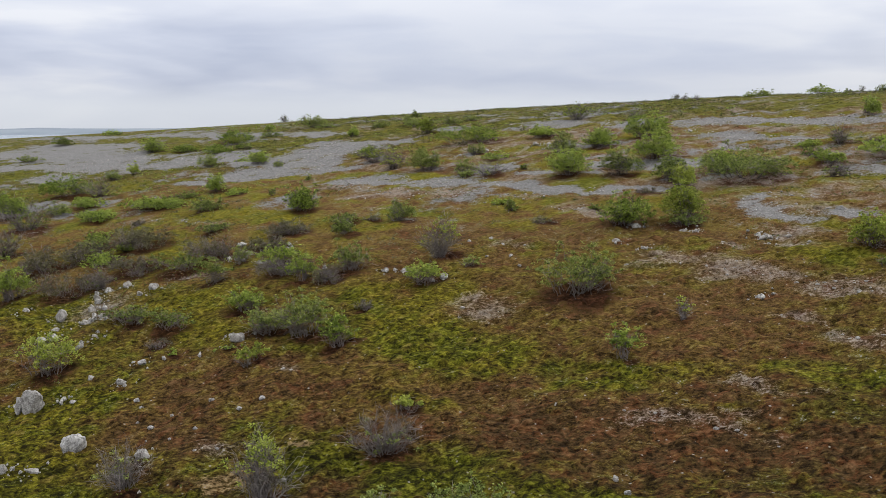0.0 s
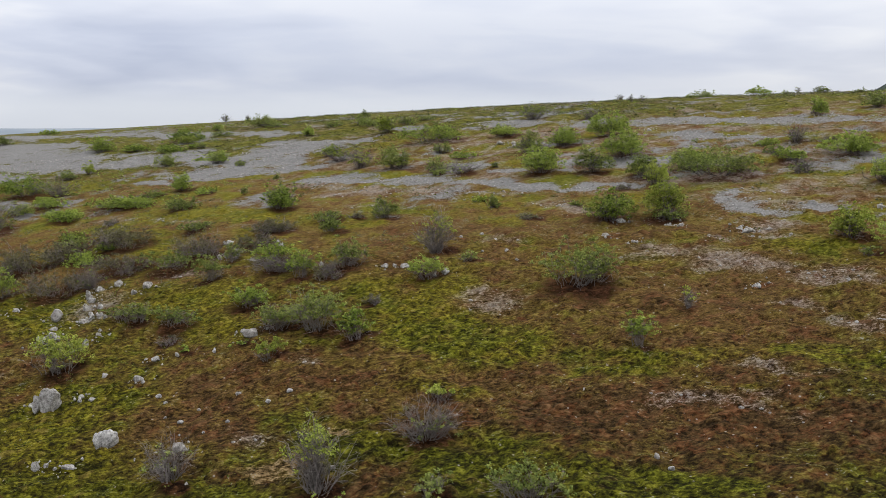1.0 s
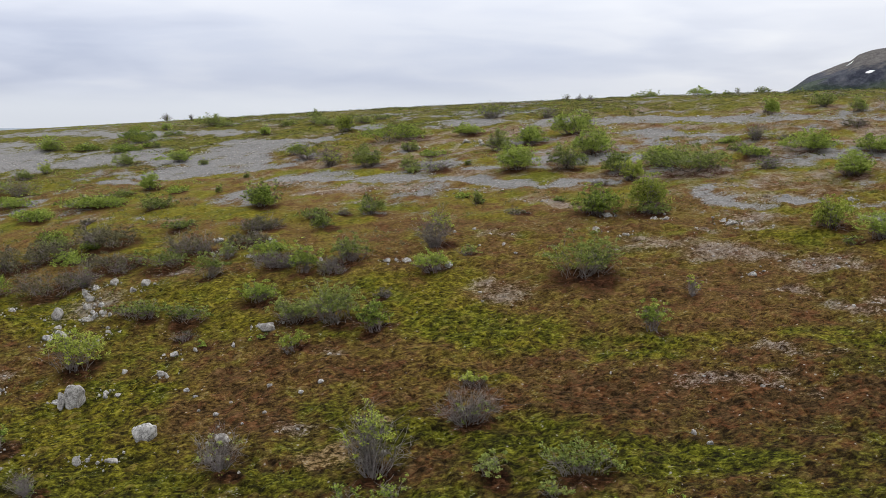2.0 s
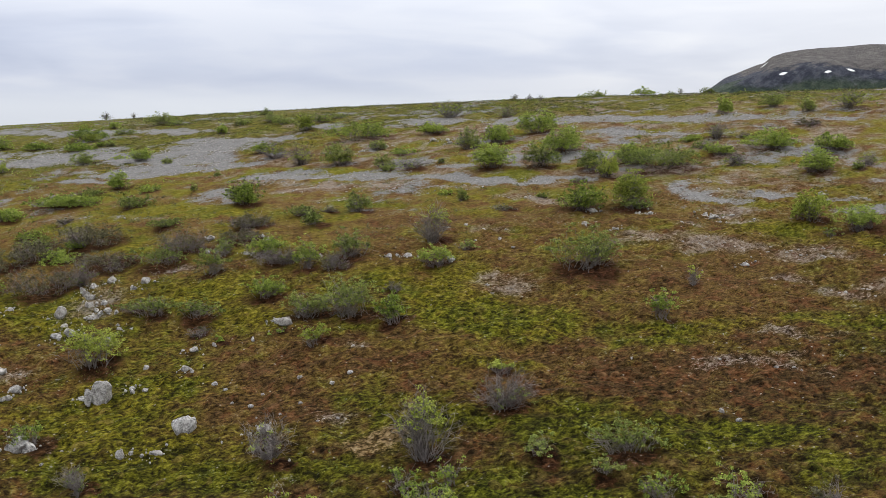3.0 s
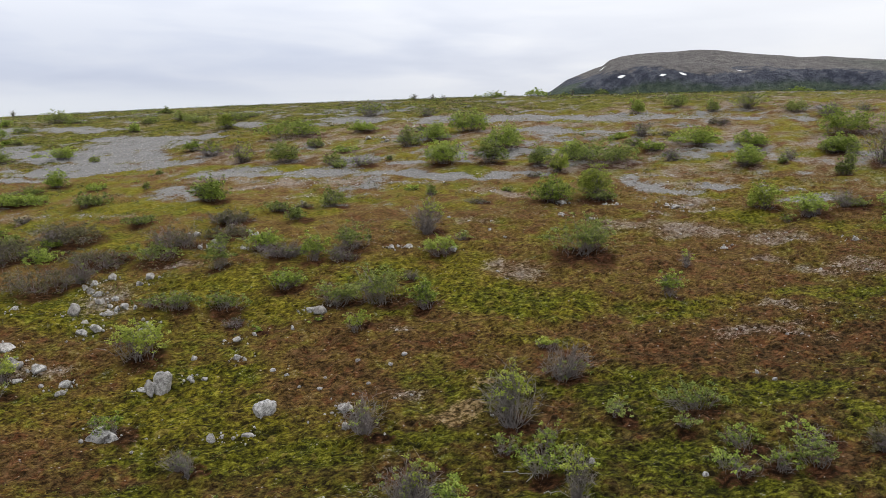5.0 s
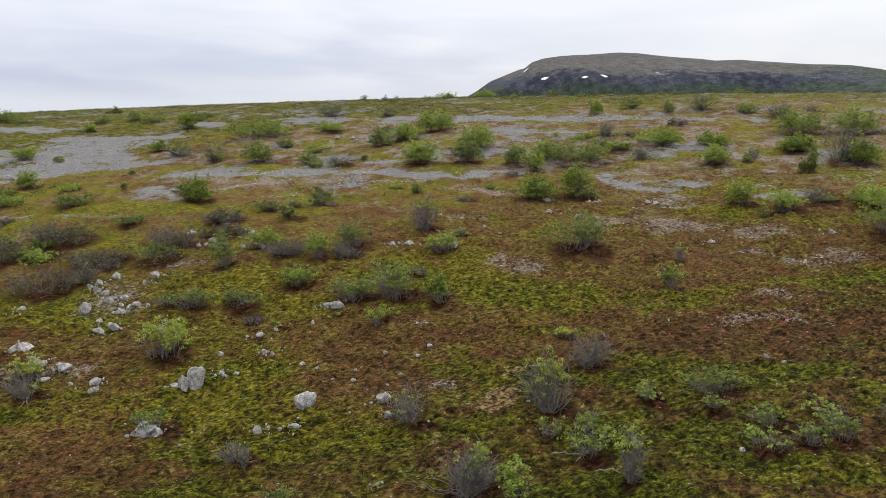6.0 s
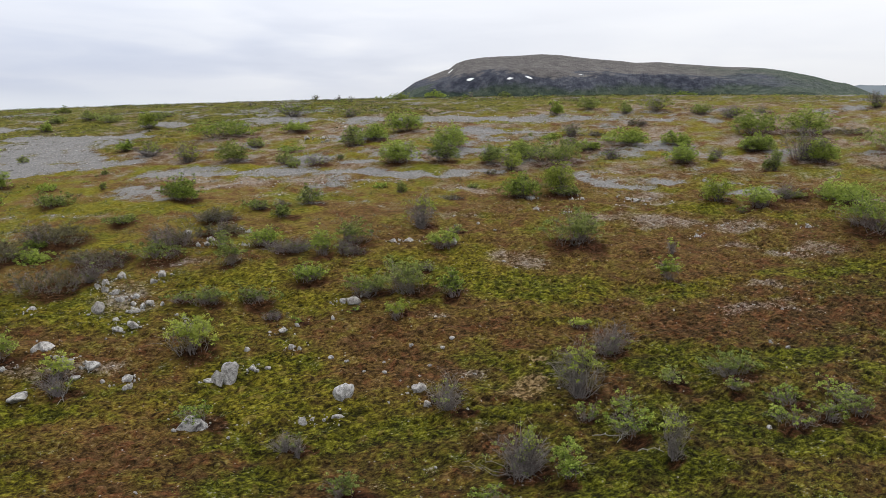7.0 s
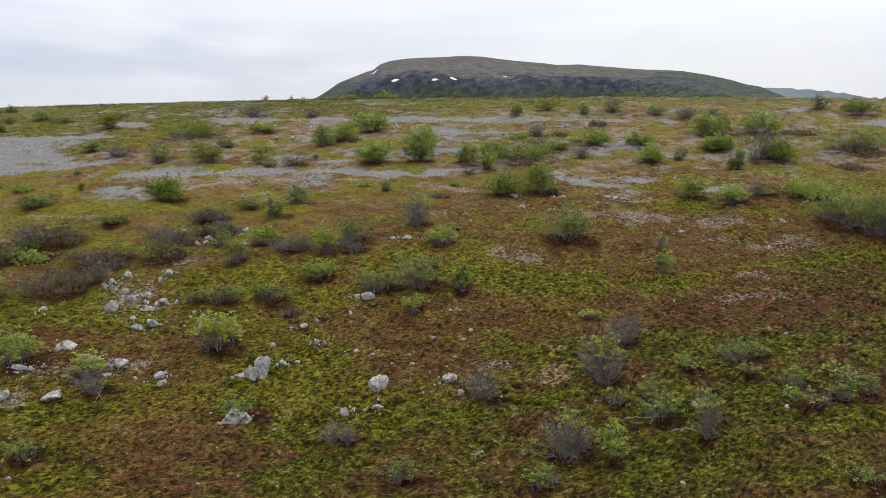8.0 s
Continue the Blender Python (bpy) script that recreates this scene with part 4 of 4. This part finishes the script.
    ends = twig[:, 1:].reshape(-1, 3)
    ends = ends[ends[:, 2] > lowest * tall]
    if len(ends):
        m = int(len(tuft) * (0.6 if near else 0.35))
        tuft[:m] = ends[rng.integers(0, len(ends), m)]
    c = np.repeat(tuft, each, axis=0) + rng.normal(size=(len(tuft) * each, 3)) * np.array([0.08, 0.08, 0.045]) * (0.6 + 0.2 * tall)
    c[:, 2] = np.maximum(c[:, 2], 0.05)
    lv, lf = leaves(c, 0.11 if near else 0.125, 1.4)
    crown = new("crown", mesh_from("crown", lv, [lf], [LEAF[leaf]]))
    crown.parent = thing


shrub(-1.1, 29.3, 2.5, 1.3, "open")
shrub(0.6, 28.5, 2.0, 1.2, "open")
shrub(-12.6, 36.3, 0.9, 0.9, "yellow")
shrub(-9.1, 36.1, 1.4, 1.6, "open")
shrub(-7.0, 35.5, 1.2, 1.7, "open")
shrub(1.1, 31.1, 2.2, 1.4, "open")
shrub(3.7, 30.1, 2.5, 1.5, "open")
shrub(-0.6, 33.5, 1.4, 0.8, "dull")
shrub(6.0, 27.9, 1.7, 1.7, "heath")
shrub(-17.7, 32.9, 2.3, 1.2, "open")
shrub(-22.7, 37.5, 2.3, 1.2, "dull")
shrub(-7.5, 38.2, 2.5, 3.4, "topped")
shrub(-2.6, 36.2, 1.7, 1.0, "dull")
shrub(-14.2, 41.4, 2.2, 2.2, "bare")
shrub(1.2, 35.0, 2.8, 1.8, "dull")
shrub(-23.2, 42.7, 1.5, 1.1, "bare")
shrub(-13.7, 32.2, 1.6, 2.2, "green")
shrub(-14.8, 34.4, 3.2, 2.2, "bare")
shrub(-14.4, 34.1, 1.1, 2.8, "topped")
shrub(-6.3, 22.8, 1.8, 0.9, "dull")
shrub(-22.9, 42.0, 0.9, 1.4, "bare")
shrub(-8.7, 30.4, 1.3, 2.6, "topped")
shrub(-2.6, 41.5, 2.7, 2.3, "bare")
shrub(-36.8, 50.4, 2.5, 1.0, "dull")
shrub(-25.9, 48.0, 2.6, 1.6, "open")
shrub(-8.4, 33.4, 2.4, 2.0, "open")
shrub(-1.8, 45.1, 1.6, 0.8, "yellow")
shrub(-31.4, 55.0, 1.8, 1.6, "bare")
shrub(2.4, 27.8, 2.2, 1.4, "dull")
shrub(-10.8, 52.8, 1.8, 1.4, "yellow")
shrub(-31.4, 57.4, 2.2, 1.8, "yellow")
shrub(-23.4, 56.1, 3.3, 2.9, "yellow")
shrub(-5.8, 53.4, 2.2, 2.0, "green")
shrub(-8.1, 55.6, 3.6, 2.8, "dull")
shrub(-17.3, 57.9, 1.8, 0.7, "heath")
shrub(9.3, 47.6, 1.5, 2.1, "green")
shrub(-10.8, 57.4, 3.3, 2.1, "dull")
shrub(-33.8, 61.6, 3.4, 2.3, "green")
shrub(-17.4, 60.3, 3.0, 1.4, "dull")
shrub(-20.3, 62.2, 3.3, 1.4, "dull")
shrub(-4.8, 58.8, 1.4, 0.8, "heath")
shrub(-12.8, 62.0, 2.8, 1.7, "green")
shrub(12.9, 51.0, 1.1, 1.4, "topped")
shrub(7.9, 57.2, 5.7, 3.0, "dull")
shrub(-1.1, 61.9, 2.5, 1.9, "green")
shrub(-9.7, 66.0, 2.3, 2.3, "green")
shrub(-7.6, 66.2, 1.7, 1.0, "bare")
shrub(-16.6, 68.0, 2.2, 2.2, "dull")
shrub(-6.6, 66.5, 3.1, 2.2, "dull")
shrub(-11.3, 67.8, 2.6, 1.5, "bare")
shrub(1.8, 64.4, 1.6, 0.9, "dull")
shrub(-0.2, 66.8, 2.6, 3.2, "topped")
shrub(-25.8, 71.7, 1.9, 1.9, "bare")
shrub(-12.2, 71.2, 3.1, 1.9, "green")
shrub(-28.3, 72.7, 5.8, 1.9, "heath")
shrub(-15.4, 72.4, 1.9, 1.5, "dull")
shrub(-23.5, 73.8, 2.1, 0.8, "heath")
shrub(25.6, 54.8, 1.4, 0.8, "dull")
shrub(-18.2, 75.3, 3.9, 2.1, "heath")
shrub(28.3, 54.3, 2.1, 1.6, "green")
shrub(26.1, 58.2, 3.2, 2.5, "yellow")
shrub(-33.2, 73.1, 3.4, 3.2, "green")
shrub(-7.8, 77.2, 2.5, 1.4, "dull")
shrub(33.0, 55.0, 2.0, 0.8, "dull")
shrub(13.5, 70.8, 3.7, 2.6, "green")
shrub(-28.1, 79.3, 3.4, 1.4, "mat")
shrub(17.3, 69.1, 2.7, 1.2, "dull")
shrub(7.5, 73.9, 2.0, 0.7, "heath")
shrub(-13.1, 80.5, 4.1, 1.4, "heath")
shrub(-30.2, 81.5, 5.2, 1.9, "heath")
shrub(17.6, 69.9, 3.1, 3.4, "yellow")
shrub(-25.6, 82.3, 6.0, 2.1, "heath")
shrub(-32.8, 80.1, 6.0, 2.1, "heath")
shrub(-3.4, 80.5, 2.5, 1.9, "dull")
shrub(-8.5, 81.8, 2.9, 1.1, "dull")
shrub(29.1, 41.3, 4.9, 4.2, "dull")
shrub(-19.9, 84.0, 2.4, 0.7, "dull")
shrub(29.4, 44.6, 7.9, 4.2, "green")
shrub(5.6, 79.5, 1.2, 1.3, "dull")
shrub(12.3, 76.9, 1.3, 0.6, "dull")
shrub(4.8, 82.2, 1.4, 0.7, "mat")
shrub(-13.1, 88.9, 3.8, 2.7, "green")
shrub(27.7, 54.6, 3.5, 2.0, "green")
shrub(17.0, 80.1, 1.9, 0.5, "heath")
shrub(-32.0, 88.7, 2.9, 1.0, "mat")
shrub(20.0, 80.9, 2.3, 2.5, "yellow")
shrub(-29.3, 92.6, 1.9, 0.7, "heath")
shrub(31.4, 54.7, 2.6, 1.6, "bare")
shrub(-40.1, 87.9, 4.0, 2.7, "bare")
shrub(35.8, 72.0, 3.8, 2.4, "green")
shrub(35.0, 51.7, 4.6, 2.6, "green")
shrub(-23.5, 95.1, 4.0, 1.7, "dull")
shrub(19.7, 84.2, 4.0, 2.3, "dull")
shrub(25.6, 81.7, 8.5, 3.0, "dull")
shrub(39.6, 70.5, 1.3, 1.0, "dull")
shrub(32.3, 78.3, 1.5, 1.3, "bare")
shrub(11.7, 90.5, 4.2, 3.2, "green")
shrub(16.2, 88.4, 3.4, 2.9, "dull")
shrub(24.6, 85.4, 3.4, 2.4, "green")
shrub(-17.6, 99.5, 0.8, 0.9, "dull")
shrub(4.5, 96.6, 4.8, 1.5, "bare")
shrub(47.5, 71.0, 3.9, 2.0, "dull")
shrub(-35.7, 98.8, 3.7, 1.2, "mat")
shrub(-30.3, 102.3, 6.7, 1.4, "mat")
shrub(33.3, 84.0, 2.7, 1.5, "green")
shrub(2.1, 98.9, 2.1, 1.7, "dull")
shrub(-42.7, 98.8, 6.2, 3.2, "bare")
shrub(43.1, 79.0, 3.6, 2.0, "green")
shrub(38.5, 83.3, 6.6, 2.1, "green")
shrub(20.6, 94.2, 5.4, 3.2, "green")
shrub(33.2, 86.9, 2.0, 1.1, "dull")
shrub(40.7, 63.5, 1.6, 2.4, "dull")
shrub(-1.8, 104.5, 3.6, 2.9, "dull")
shrub(49.0, 55.6, 4.5, 0.7, "heath")
shrub(-15.0, 108.7, 1.1, 0.9, "dull")
shrub(34.7, 92.0, 2.4, 1.0, "green")
shrub(5.9, 105.3, 3.2, 1.0, "mat")
shrub(46.5, 62.3, 3.3, 3.1, "green")
shrub(-25.5, 110.0, 2.6, 2.2, "green")
shrub(12.9, 103.2, 2.7, 2.8, "dull")
shrub(45.8, 64.3, 4.7, 3.9, "bare")
shrub(37.4, 91.4, 3.5, 1.8, "bare")
shrub(-5.6, 109.0, 2.6, 2.7, "topped")
shrub(-42.4, 105.9, 2.8, 1.8, "dull")
shrub(40.2, 90.2, 2.6, 0.7, "heath")
shrub(16.7, 104.8, 4.8, 2.3, "green")
shrub(-40.1, 109.4, 4.7, 1.5, "mat")
shrub(-48.2, 106.4, 4.1, 3.1, "green")
shrub(46.7, 70.9, 4.4, 2.3, "green")
shrub(3.7, 111.2, 2.1, 1.7, "dull")
shrub(55.9, 59.5, 10.6, 3.9, "dull")
shrub(-8.0, 115.0, 2.9, 2.0, "topped")
shrub(22.4, 106.9, 5.3, 3.0, "green")
shrub(48.2, 90.7, 2.7, 1.1, "heath")
shrub(-41.4, 116.1, 4.3, 2.3, "bare")
shrub(18.3, 112.8, 2.1, 0.8, "dull")
shrub(-45.8, 117.6, 6.4, 3.1, "green")
shrub(-9.4, 121.1, 2.0, 1.6, "green")
shrub(12.2, 117.3, 4.4, 1.5, "green")
shrub(-20.8, 123.0, 1.2, 1.2, "dull")
shrub(3.2, 120.6, 9.4, 3.0, "green")
shrub(62.8, 87.4, 2.6, 1.5, "bare")
shrub(54.6, 77.5, 6.5, 3.5, "green")
shrub(60.4, 91.4, 3.4, 1.8, "dull")
shrub(58.7, 72.5, 6.0, 3.7, "green")
shrub(61.2, 68.5, 4.3, 1.0, "heath")
shrub(53.4, 98.6, 2.4, 1.9, "dull")
shrub(46.0, 104.8, 1.9, 2.4, "green")
shrub(-24.4, 127.7, 3.1, 2.0, "green")
shrub(58.4, 97.7, 4.9, 2.4, "topped")
shrub(-31.6, 131.4, 3.3, 2.1, "dull")
shrub(-43.7, 127.8, 2.7, 1.4, "dull")
shrub(-27.5, 132.1, 2.3, 0.8, "mat")
shrub(53.8, 106.3, 3.2, 2.3, "dull")
shrub(-41.5, 129.8, 2.0, 1.6, "yellow")
shrub(60.7, 86.1, 3.9, 1.6, "bare")
shrub(24.3, 126.0, 3.3, 1.5, "bare")
shrub(-2.5, 135.4, 2.6, 2.8, "yellow")
shrub(18.2, 132.1, 4.3, 2.4, "topped")
shrub(66.3, 85.4, 2.9, 1.3, "bare")
shrub(77.7, 70.3, 5.6, 2.5, "dull")
shrub(-33.7, 144.8, 5.0, 1.7, "green")
shrub(-29.5, 145.9, 2.0, 1.0, "dull")
shrub(79.3, 77.2, 3.2, 2.3, "bare")
shrub(1.0, 144.1, 3.5, 1.4, "dull")
shrub(-13.9, 146.6, 2.2, 1.8, "green")
shrub(-30.8, 147.0, 2.0, 0.8, "green")
shrub(-3.9, 148.0, 3.6, 1.6, "dull")
shrub(4.7, 149.1, 3.1, 1.1, "dull")
shrub(-40.2, 151.9, 4.7, 1.4, "green")
shrub(-32.6, 153.9, 3.0, 2.1, "yellow")
shrub(-10.0, 155.9, 2.8, 1.5, "dull")
shrub(-5.4, 155.4, 3.0, 1.7, "dull")
shrub(-46.4, 155.0, 4.3, 2.6, "green")
shrub(-33.8, 158.5, 6.5, 2.3, "green")
shrub(-28.4, 160.4, 3.3, 1.3, "dull")
shrub(-66.3, 155.9, 3.9, 1.3, "dull")
shrub(40.5, 155.4, 1.6, 1.1, "bare")
shrub(-19.9, 169.8, 4.0, 1.1, "dull")
shrub(-23.1, 172.8, 5.9, 2.2, "dull")
shrub(50.4, 155.1, 4.7, 1.6, "dull")
shrub(-30.9, 173.8, 2.1, 1.4, "green")
shrub(-4.9, 174.0, 1.9, 1.6, "dull")
shrub(62.6, 161.7, 4.4, 1.5, "green")
shrub(93.5, 125.2, 5.3, 1.2, "green")
shrub(-70.5, 180.3, 4.5, 2.0, "dull")
shrub(-29.9, 209.9, 1.4, 1.3, "bare")
shrub(-69.1, 203.4, 4.3, 1.3, "green")
shrub(-36.6, 225.4, 2.2, 1.8, "bare")
shrub(62.5, 151.4, 1.4, 0.9, "dull")
shrub(66.2, 154.4, 1.2, 1.1, "bare")
shrub(62.8, 139.4, 2.4, 1.2, "dull")
shrub(66.4, 134.6, 2.0, 0.8, "dull")
shrub(39.2, 157.3, 1.4, 1.3, "bare")
shrub(21.8, 157.3, 0.9, 0.8, "bare")
shrub(-5.5, 178.5, 1.7, 0.7, "green")
shrub(40.6, 170.3, 1.3, 1.2, "bare")
shrub(51.9, 165.7, 1.5, 0.8, "dull")
shrub(56.2, 142.6, 1.0, 0.7, "dull")
shrub(-31.3, 103.7, 6.9, 1.3, "mat")
shrub(-22.0, 103.5, 2.8, 0.8, "mat")
shrub(-20.0, 84.2, 3.1, 0.9, "dull")
shrub(-14.0, 75.9, 4.2, 1.5, "heath")
shrub(-24.2, 76.1, 5.4, 1.2, "heath")
shrub(-20.1, 73.6, 5.2, 1.4, "dull")
shrub(-12.7, 80.1, 3.0, 0.9, "heath")
shrub(-30.5, 84.6, 3.1, 1.2, "dull")
shrub(-27.3, 82.8, 2.1, 1.1, "green")
shrub(-28.4, 100.6, 3.7, 1.2, "mat")
shrub(-36.2, 100.8, 3.8, 1.3, "green")
shrub(-28.5, 107.5, 3.2, 1.0, "dull")
shrub(-7.9, 64.8, 2.5, 1.1, "heath")
shrub(-21.7, 63.6, 2.0, 0.8, "dull")
shrub(-12.6, 55.2, 1.3, 0.4, "mat")
shrub(-16.2, 56.6, 1.2, 0.4, "mat")
shrub(-11.5, 68.2, 3.2, 1.2, "heath")
shrub(31.6, 78.4, 1.2, 1.8, "bare")
shrub(40.2, 63.7, 1.3, 1.7, "dull")
shrub(41.1, 71.3, 1.7, 1.2, "bare")
shrub(8.3, 97.2, 0.9, 0.6, "dull")
shrub(40.0, 83.4, 2.1, 1.0, "dull")
shrub(2.1, 97.4, 1.6, 1.2, "dull")
shrub(-6.0, 82.0, 1.7, 0.5, "heath")
shrub(27.1, 87.4, 3.0, 1.1, "mat")


def dead_branch(x, y, length, turn, rise):
    """A bleached, crooked branch lying on the moss, with side twigs."""
    c, d = math.cos(radians(turn)), math.sin(radians(turn))
    s = np.linspace(0, 1, 9)
    line = np.stack([x + c * length * s, y + d * length * s, s * 0], 1)
    line[:, :2] += rng.normal(size=(9, 2)) * 0.05 * length * np.sin(s * np.pi)[:, None]
    line[:, 2] = ground(line[:, 0], line[:, 1]) + 0.05 + rise * np.sin(s * np.pi)
    start = line[[3, 5, 6, 7]]
    twig = bent(start, start + rng.normal(size=(4, 3)) * np.array([0.3, 0.3, 0.15]) * length * 0.5, 5, np.full(4, 0.05), 0.03)
    twig[:, :, 2] = np.maximum(twig[:, :, 2], ground(twig[:, :, 0], twig[:, :, 1]) + 0.03)
    v1, f1 = tubes(line[None], np.linspace(0.030, 0.012, 9)[None], 5)
    v2, f2 = tubes(twig, np.linspace(0.02, 0.008, 5)[None] * np.ones((4, 1)), 3)
    data = mesh_from("dead_branch", np.concatenate([v1, v2]), [np.concatenate([f1, f2 + len(v1)])], [WOOD["pale"]], True)
    tagged(new("dead_branch", data), "bleached crooked dead branch lying on the moss", "branch", "dead branches")


dead_branch(-31.4, 56.3, 2.4, -91, 0.1)
dead_branch(-9.3, 33.5, 1.0, 0, 0.12)
dead_branch(-9.8, 34.8, 1.7, -53, 0.15)
dead_branch(-14.5, 34.7, 1.8, 27, 0.2)
dead_branch(-9.2, 32.1, 1.5, -63, 0.15)

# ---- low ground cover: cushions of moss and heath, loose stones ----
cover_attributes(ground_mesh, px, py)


def scatter(count, x0, x1, y0, y1, seed):
    r = np.random.default_rng(seed)
    return r.uniform(x0, x1, count), r.uniform(y0, y1, count), r


def cushions(name, count, box, size, seed, label):
    x, y, r = scatter(count, *box, seed)
    keep = (blend(GRAVEL, x, y) < 0.05) & (wave(x, y, 2.3, 41) + 0.6 * wave(x, y, 0.9, 42) > -0.35)
    x, y = x[keep], y[keep]
    n, k = len(x), 6
    rad = size * r.uniform(0.5, 1.5, n)
    th = np.arange(k)[None, :] * 2 * np.pi / k + r.uniform(0, 6, n)[:, None]
    rr = rad[:, None] * r.uniform(0.7, 1.3, (n, k))
    mid = 0.62
    hx, hy = x[:, None] + rr * np.cos(th), y[:, None] + rr * np.sin(th)
    ix, iy = x[:, None] + mid * rr * np.cos(th + 0.5), y[:, None] + mid * rr * np.sin(th + 0.5)
    g = ground(x, y)
    tall = rad * r.uniform(0.14, 0.42, n)
    outer = np.stack([hx, hy, ground(hx, hy) - 0.03], -1)
    inner = np.stack([ix, iy, ground(ix, iy) + tall[:, None] * r.uniform(0.5, 0.95, (n, k))], -1)
    peak = np.stack([x, y, g + tall], -1)[:, None, :]
    v = np.concatenate([outer, inner, peak], 1).reshape(-1, 3)
    o = np.arange(n)[:, None] * (2 * k + 1)
    tris = []
    for j in range(k):
        q = (j + 1) % k
        tris += [o + np.array([j, q, k + j]), o + np.array([q, k + q, k + j]), o + np.array([k + j, k + q, 2 * k])]
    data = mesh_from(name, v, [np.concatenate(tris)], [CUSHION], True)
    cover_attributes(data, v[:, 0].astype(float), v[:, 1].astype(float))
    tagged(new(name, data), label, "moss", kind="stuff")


cushions("moss_cushions", 18500, (-46, 36, 22, 70), 0.30, 51, "low cushions of green and brown moss and heath")


def sprigs(name, count, box, size, seed, label):
    """Short upright blades and heather sprigs over the moss."""
    x, y, r = scatter(count, *box, seed)
    keep = (blend(GRAVEL, x, y) < 0.1) & (wave(x, y, 1.7, 45) + 0.8 * wave(x, y, 0.6, 46) > 0.0)
    x, y = x[keep], y[keep]
    n = len(x)
    g = np.stack([x, y, ground(x, y) - 0.02], 1)
    th = r.uniform(0, 2 * np.pi, n)
    w = (size * r.uniform(0.25, 0.5, n))[:, None] * np.stack([np.cos(th), np.sin(th), np.zeros(n)], 1)
    up = np.stack([r.normal(size=n) * 0.5, r.normal(size=n) * 0.5, np.ones(n)], 1) * (size * r.uniform(0.6, 1.6, n))[:, None]
    v = np.stack([g - w, g + w, g + up], 1).reshape(-1, 3)
    data = mesh_from(name, v, [np.arange(n * 3).reshape(-1, 3)], [CUSHION])
    cover_attributes(data, v[:, 0].astype(float), v[:, 1].astype(float))
    tagged(new(name, data), label, "heath", kind="stuff")


sprigs("heath_sprigs", 60000, (-46, 36, 22, 72), 0.07, 53, "short sprigs of heather and grass among the moss")


def dwarf_leaves(name, count, box, seed, label, size=0.11, leaf="dull", more=0.0):
    """Knee-low scattered tufts of dwarf willow leaves."""
    x, y, r = scatter(count, *box, seed)
    want = wave(x, y, 9.0, 47) + 0.7 * wave(x, y, 3.0, 48) + 0.5 * smooth(-4, -20, x) - 1.2 * (blend(BROWN, x, y) > 0) - 2.0 * (blend(GRAVEL, x, y) > 0)
    keep = want > 0.35 - more
    x, y = x[keep], y[keep]
    each = 10
    mid = np.repeat(np.stack([x, y, ground(x, y) + 0.06], 1), each, axis=0)
    c = mid + r.normal(size=mid.shape) * np.array([1.5, 1.5, 0.5]) * size
    lv, lf = leaves(c, size, 1.0)
    tagged(new(name, mesh_from(name, lv, [lf], [LEAF[leaf]])), label, "dwarf willow", kind="stuff")


dwarf_leaves("dwarf_willow_tufts", 11000, (-60, 60, 24, 140), 54, "scattered low tufts of dwarf willow leaves", 0.10, "low")
dwarf_leaves("slope_heath", 10000, (-75, 100, 62, 175), 57, "scattered dark dwarf birch and crowberry on the dry upper slope", 0.15, "heath", 0.15)
dwarf_leaves("crest_heath", 8000, (-30, 130, 115, 215), 55, "rough dark green heath along the crest of the hillside", 0.17, "crowberry", 0.6)
dwarf_leaves("crest_willow", 6500, (-60, 130, 100, 215), 56, "low scattered willow on the crest of the hillside", 0.16, "green", 0.1)


def loose_stones(name, count, box, size, seed):
    x, y, r = scatter(count, *box, seed)
    inside = np.maximum(blend(GRAVEL, x, y), blend(PALE, x, y) - 0.6)
    keep = inside + 0.5 * wave(x, y, 1.1, 43) > 0.1
    x, y = x[keep], y[keep]
    n = len(x)
    bv, bf = BALL[1]
    s = size * r.uniform(0.4, 1.0, n) ** 2 * 1.6
    sc = s[:, None, None] * r.uniform(0.6, 1.2, (n, 1, 3)) * np.array([1, 1, 0.6])
    v = bv[None] * sc * r.uniform(0.75, 1.15, (n, len(bv), 1))
    v = v + np.stack([x, y, ground(x, y) + 0.1 * s], 1)[:, None, :]
    f = (bf[None] + np.arange(n)[:, None, None] * len(bv)).reshape(-1, 3)
    tagged(new(name, mesh_from(name, v.reshape(-1, 3), [f], [ROCK])), "loose grey frost-shattered stones on bare gravel", "stones", kind="stuff")


loose_stones("gravel_stones", 36000, (-60, 60, 24, 150), 0.11, 61)


def pebbles(name, each, seed):
    """Small broken stones strewn round the boulders."""
    r = np.random.default_rng(seed)
    spots = np.repeat(np.array(SCREE), each, axis=0)
    n = len(spots)
    far = (0.5 * spots[:, 2] + np.abs(r.normal(size=n)) * 0.45)
    th = r.uniform(0, 2 * np.pi, n)
    x, y = spots[:, 0] + far * np.cos(th), spots[:, 1] + far * np.sin(th)
    bv, bf = BALL[1]
    s = 0.03 + 0.09 * r.uniform(0, 1, n) ** 3
    v = bv[None] * s[:, None, None] * r.uniform(0.6, 1.3, (n, 1, 3)) * r.uniform(0.75, 1.15, (n, len(bv), 1))
    v = v + np.stack([x, y, ground(x, y) + 0.4 * s + 0.05], 1)[:, None, :]
    f = (bf[None] + np.arange(n)[:, None, None] * len(bv)).reshape(-1, 3)
    tagged(new(name, mesh_from(name, v.reshape(-1, 3), [f], [ROCK])), "small broken pale stones strewn round the boulders", "stones", kind="stuff")


pebbles("scree_pebbles", 14, 71)
